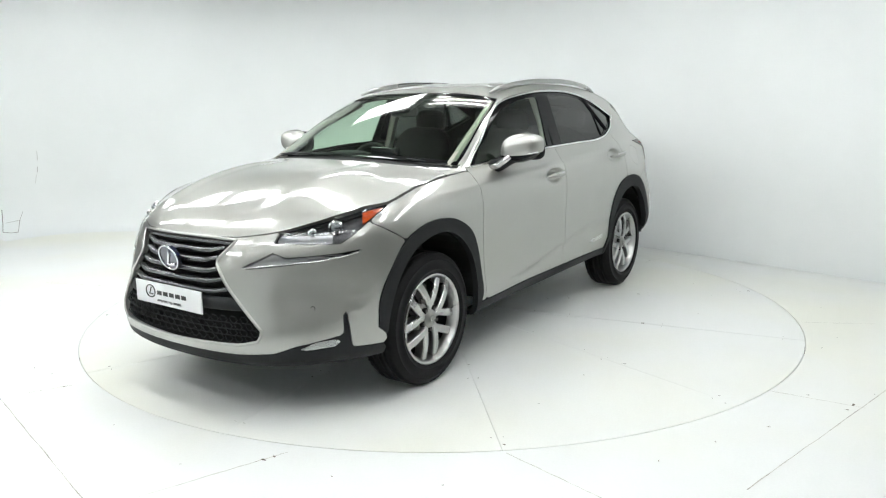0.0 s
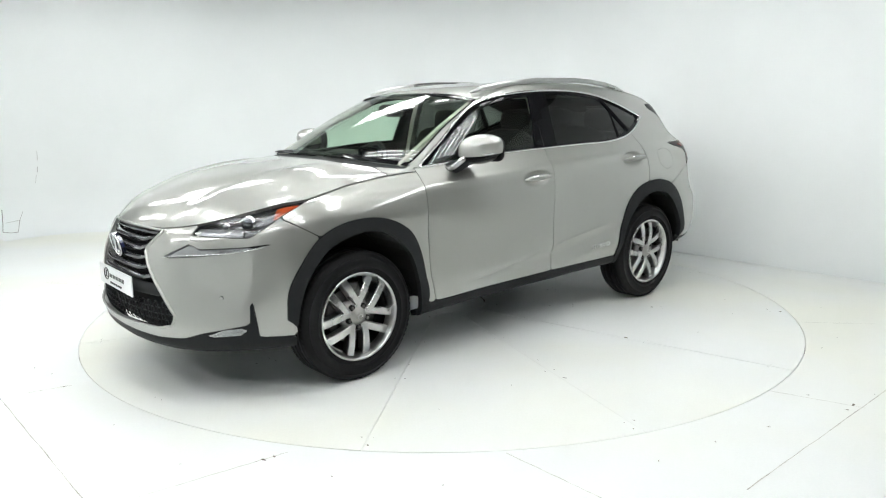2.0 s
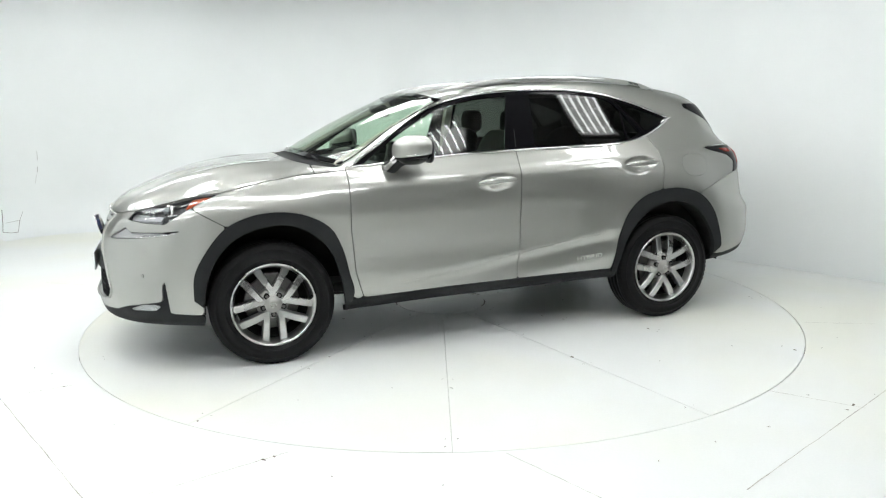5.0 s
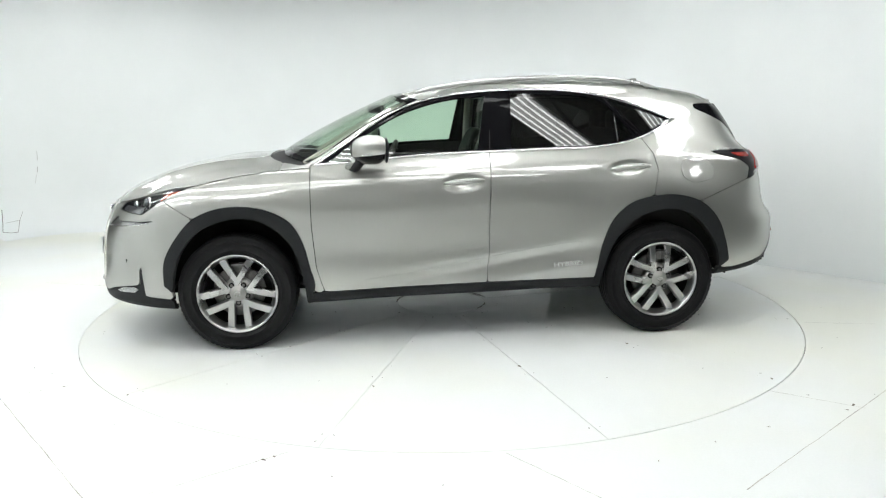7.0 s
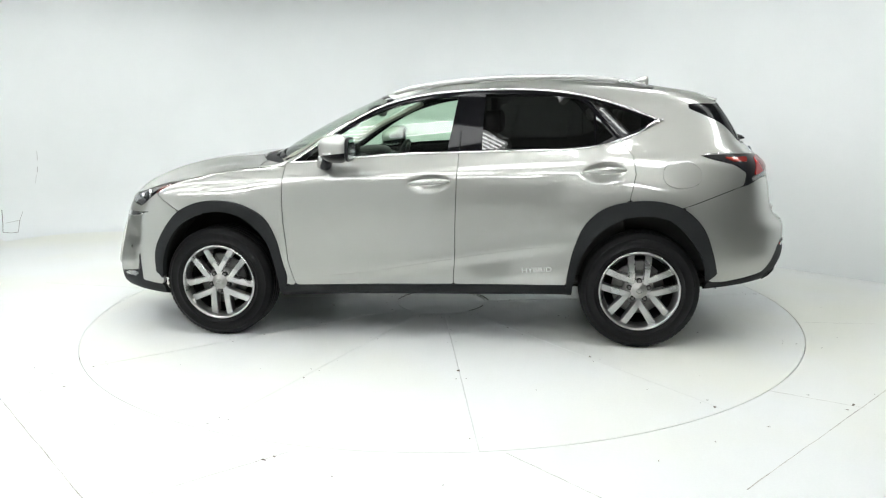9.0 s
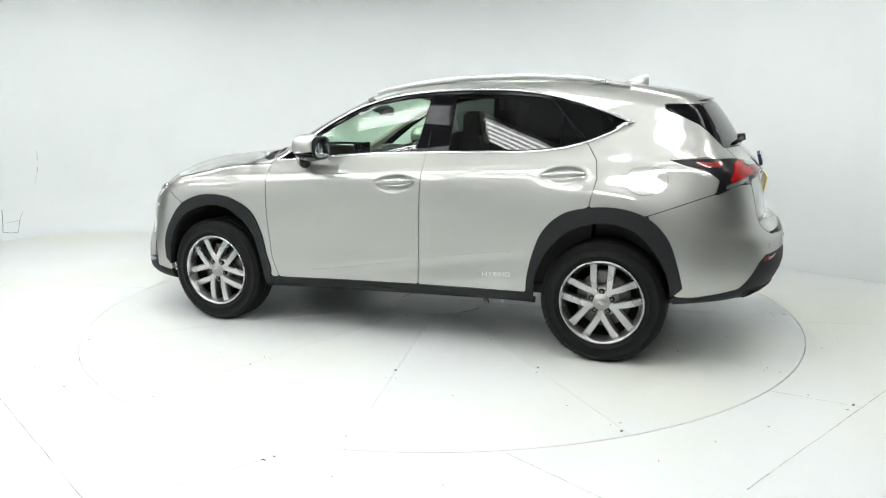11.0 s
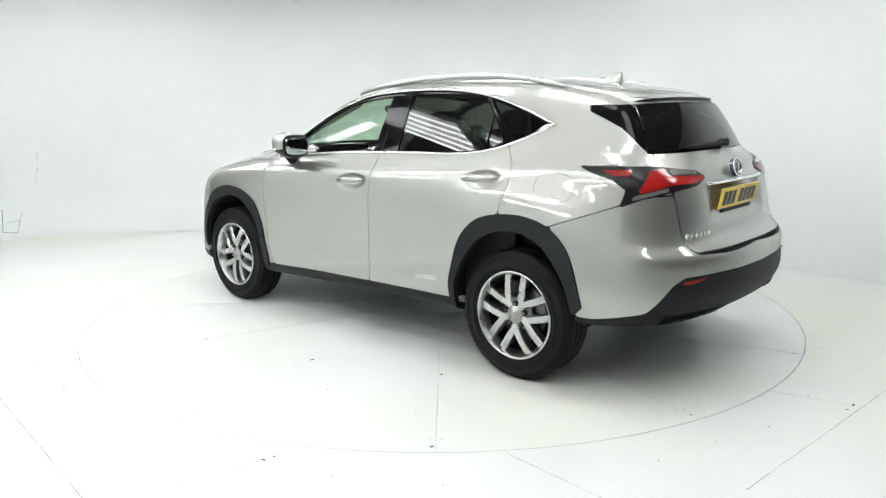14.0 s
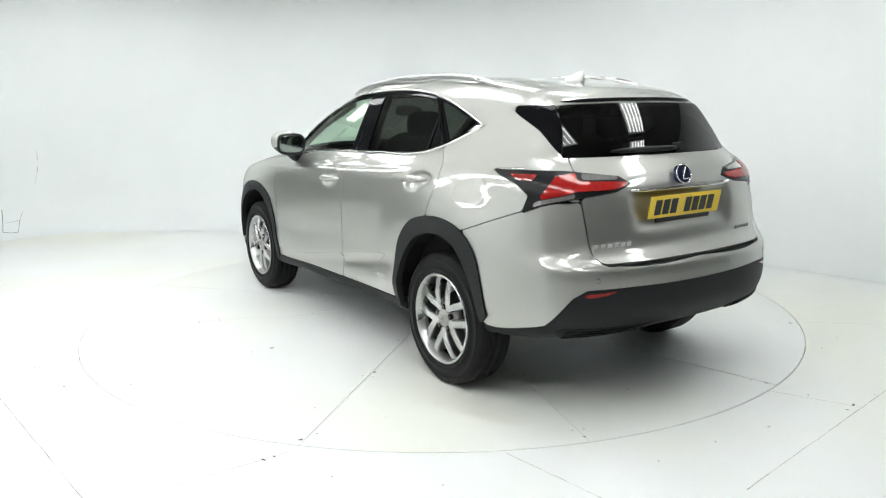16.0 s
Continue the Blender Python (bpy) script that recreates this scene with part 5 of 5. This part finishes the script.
for x in (1.315, -1.335):
    for s in (1, -1):
        liner(x, s)
part("underbody", box(-1.70, 1.9, -.50, .50, .28, .34, .02), VOID, CAR)
part("radiator_block", box(1.75, 2.02, -.55, .55, .34, .82, .02), VOID, CAR)
# Black block added behind the lower intake mesh to stop light showing through.
part("intake_dark_block", box(1.85, 2.13, -.46, .46, .275, .60, .02), VOID, CAR)
part("cabin_floor", box(-1.75, .95, -.76, .76, .36, .42, .02), CABIN, CAR)
for s in (1, -1):
    part("door_card", box(-1.25, .80, min(s * .735, s * .765), max(s * .735, s * .765), .42, 1.09, .012), CABIN, CAR)
    part("pillar_trim", tube([(-.30, s * .735, 1.08), (-.305, s * .66, 1.35), (-.31, s * .585, 1.53)], .035, 6), HEADLINER, CAR)
    part("windscreen_pillar_trim", tube([(.90, s * .70, 1.12), (.53, s * .64, 1.33), (.20, s * .56, 1.48)], .022, 6), HEADLINER, CAR)
    part("load_bay_trim", box(-1.95, -1.25, min(s * .66, s * .70), max(s * .66, s * .70), .45, 1.17, .012), CABIN, CAR)
part("headliner", prism([(.16, -.5), (.16, .5), (-.3, .55), (-1.2, .54), (-1.62, .48), (-1.62, -.48), (-1.2, -.54), (-.3, -.55)][::-1], 1.515, 1.53), HEADLINER, CAR, "pale cloth headliner")


def dashboard():
    bm = bmesh.new()
    rows = []
    for i in range(13):
        y = -.72 + 1.44 * i / 12
        q = abs(y) / .72
        rows.append([bm.verts.new((x - .10 * q * q, y, z)) for x, z in ((.98, 1.07), (.80, 1.10), (.60, 1.115), (.50, 1.09), (.46, 1.0), (.52, .80), (.6, .5))])
    for a, b in zip(rows, rows[1:]):
        for k in range(6):
            bm.faces.new((a[k], a[k + 1], b[k + 1], b[k]))
    d = part("dashboard", bm, CABIN, CAR, "black moulded dashboard", True)
    part("instrument_hood", super_shell((.56, -.37, 1.12), (.13, .19, .05), .8, .8, 18, 10), CABIN, d, smooth=True)
    part("centre_screen", box(.60, .62, -.12, .12, 1.10, 1.20, .01), GLOSSBLACK, d)


dashboard()


def steering_wheel():
    m = Matrix.Translation((.36, -.37, 1.03)) @ Matrix.Rotation(math.radians(-24), 4, "Y")
    r = part("steering_wheel", tube([m @ Vector((0, .185 * math.cos(a), .185 * math.sin(a))) for a in [math.tau * k / 32 for k in range(32)]], .016, 8, True), CABIN, CAR, smooth=True)
    for a in (0, math.pi, -math.pi / 2):
        part("wheel_spoke", tube([m @ Vector((.01, .03 * math.cos(a), .03 * math.sin(a))), m @ Vector((0, .18 * math.cos(a), .18 * math.sin(a)))], .016, 6), CABIN, r)
    part("airbag_boss", super_shell(m @ Vector((.02, 0, 0)), (.035, .075, .065), .8, .8, 16, 8), CABIN, r, smooth=True)


steering_wheel()


def seat(x, y, wide, mat, rests):
    st = new("car_seat")
    st.parent = CAR
    tagged(st, "leather car seat with head restraint")
    part("cushion", super_shell((x + .25, y, .66), (.28, wide, .10), .5, .5, 24, 10), mat, st, smooth=True)
    bk = super_shell((0, 0, .33), (.075, wide, .34), .5, .45, 24, 14)
    bmesh.ops.transform(bk, matrix=Matrix.Translation((x, y, .66)) @ Matrix.Rotation(math.radians(-20), 4, "Y"), verts=bk.verts)
    part("backrest", bk, mat, st, smooth=True)
    for ry in rests:
        hr = super_shell((x - .285, ry, 1.345), (.055, .125, .085), .6, .6, 18, 10)
        part("head_restraint", hr, mat, st, smooth=True)
        for d in (-.05, .05):
            part("restraint_post", tube([(x - .25, ry + d, 1.20), (x - .275, ry + d, 1.32)], .007, 6), CHROME, st)


for y in (.37, -.37):
    seat(-.12, y, .25, LEATHER, [y])
seat(-1.02, 0, .62, CABIN, [.40, -.40, 0])
part("interior_mirror", super_shell((.40, 0, 1.425), (.018, .115, .035), .6, .6, 20, 8), CABIN, CAR, smooth=True)
part("camera_pod", super_shell((.44, 0, 1.445), (.06, .07, .03), .7, .7, 16, 8), CABIN, CAR, smooth=True)


# ---------------------------------------------------------------- what moves
def motions():
    times = [i * 0.5 for i in range(33)]
    rows, disc = [], []
    for t in times:
        h = heading(t)
        a = math.radians(h)
        x, y = 0.0106 * math.cos(a) - 0.0057 * math.sin(a), 0.0106 * math.sin(a) + 0.0057 * math.cos(a)
        rows.append((t, pose(x, y, 0, 0, 0, h)))
        disc.append((t, pose(TABLE[0], TABLE[1], 0, 0, 0, h)))
    walk(CAR, rows)
    walk(TURNTABLE, disc)


motions()
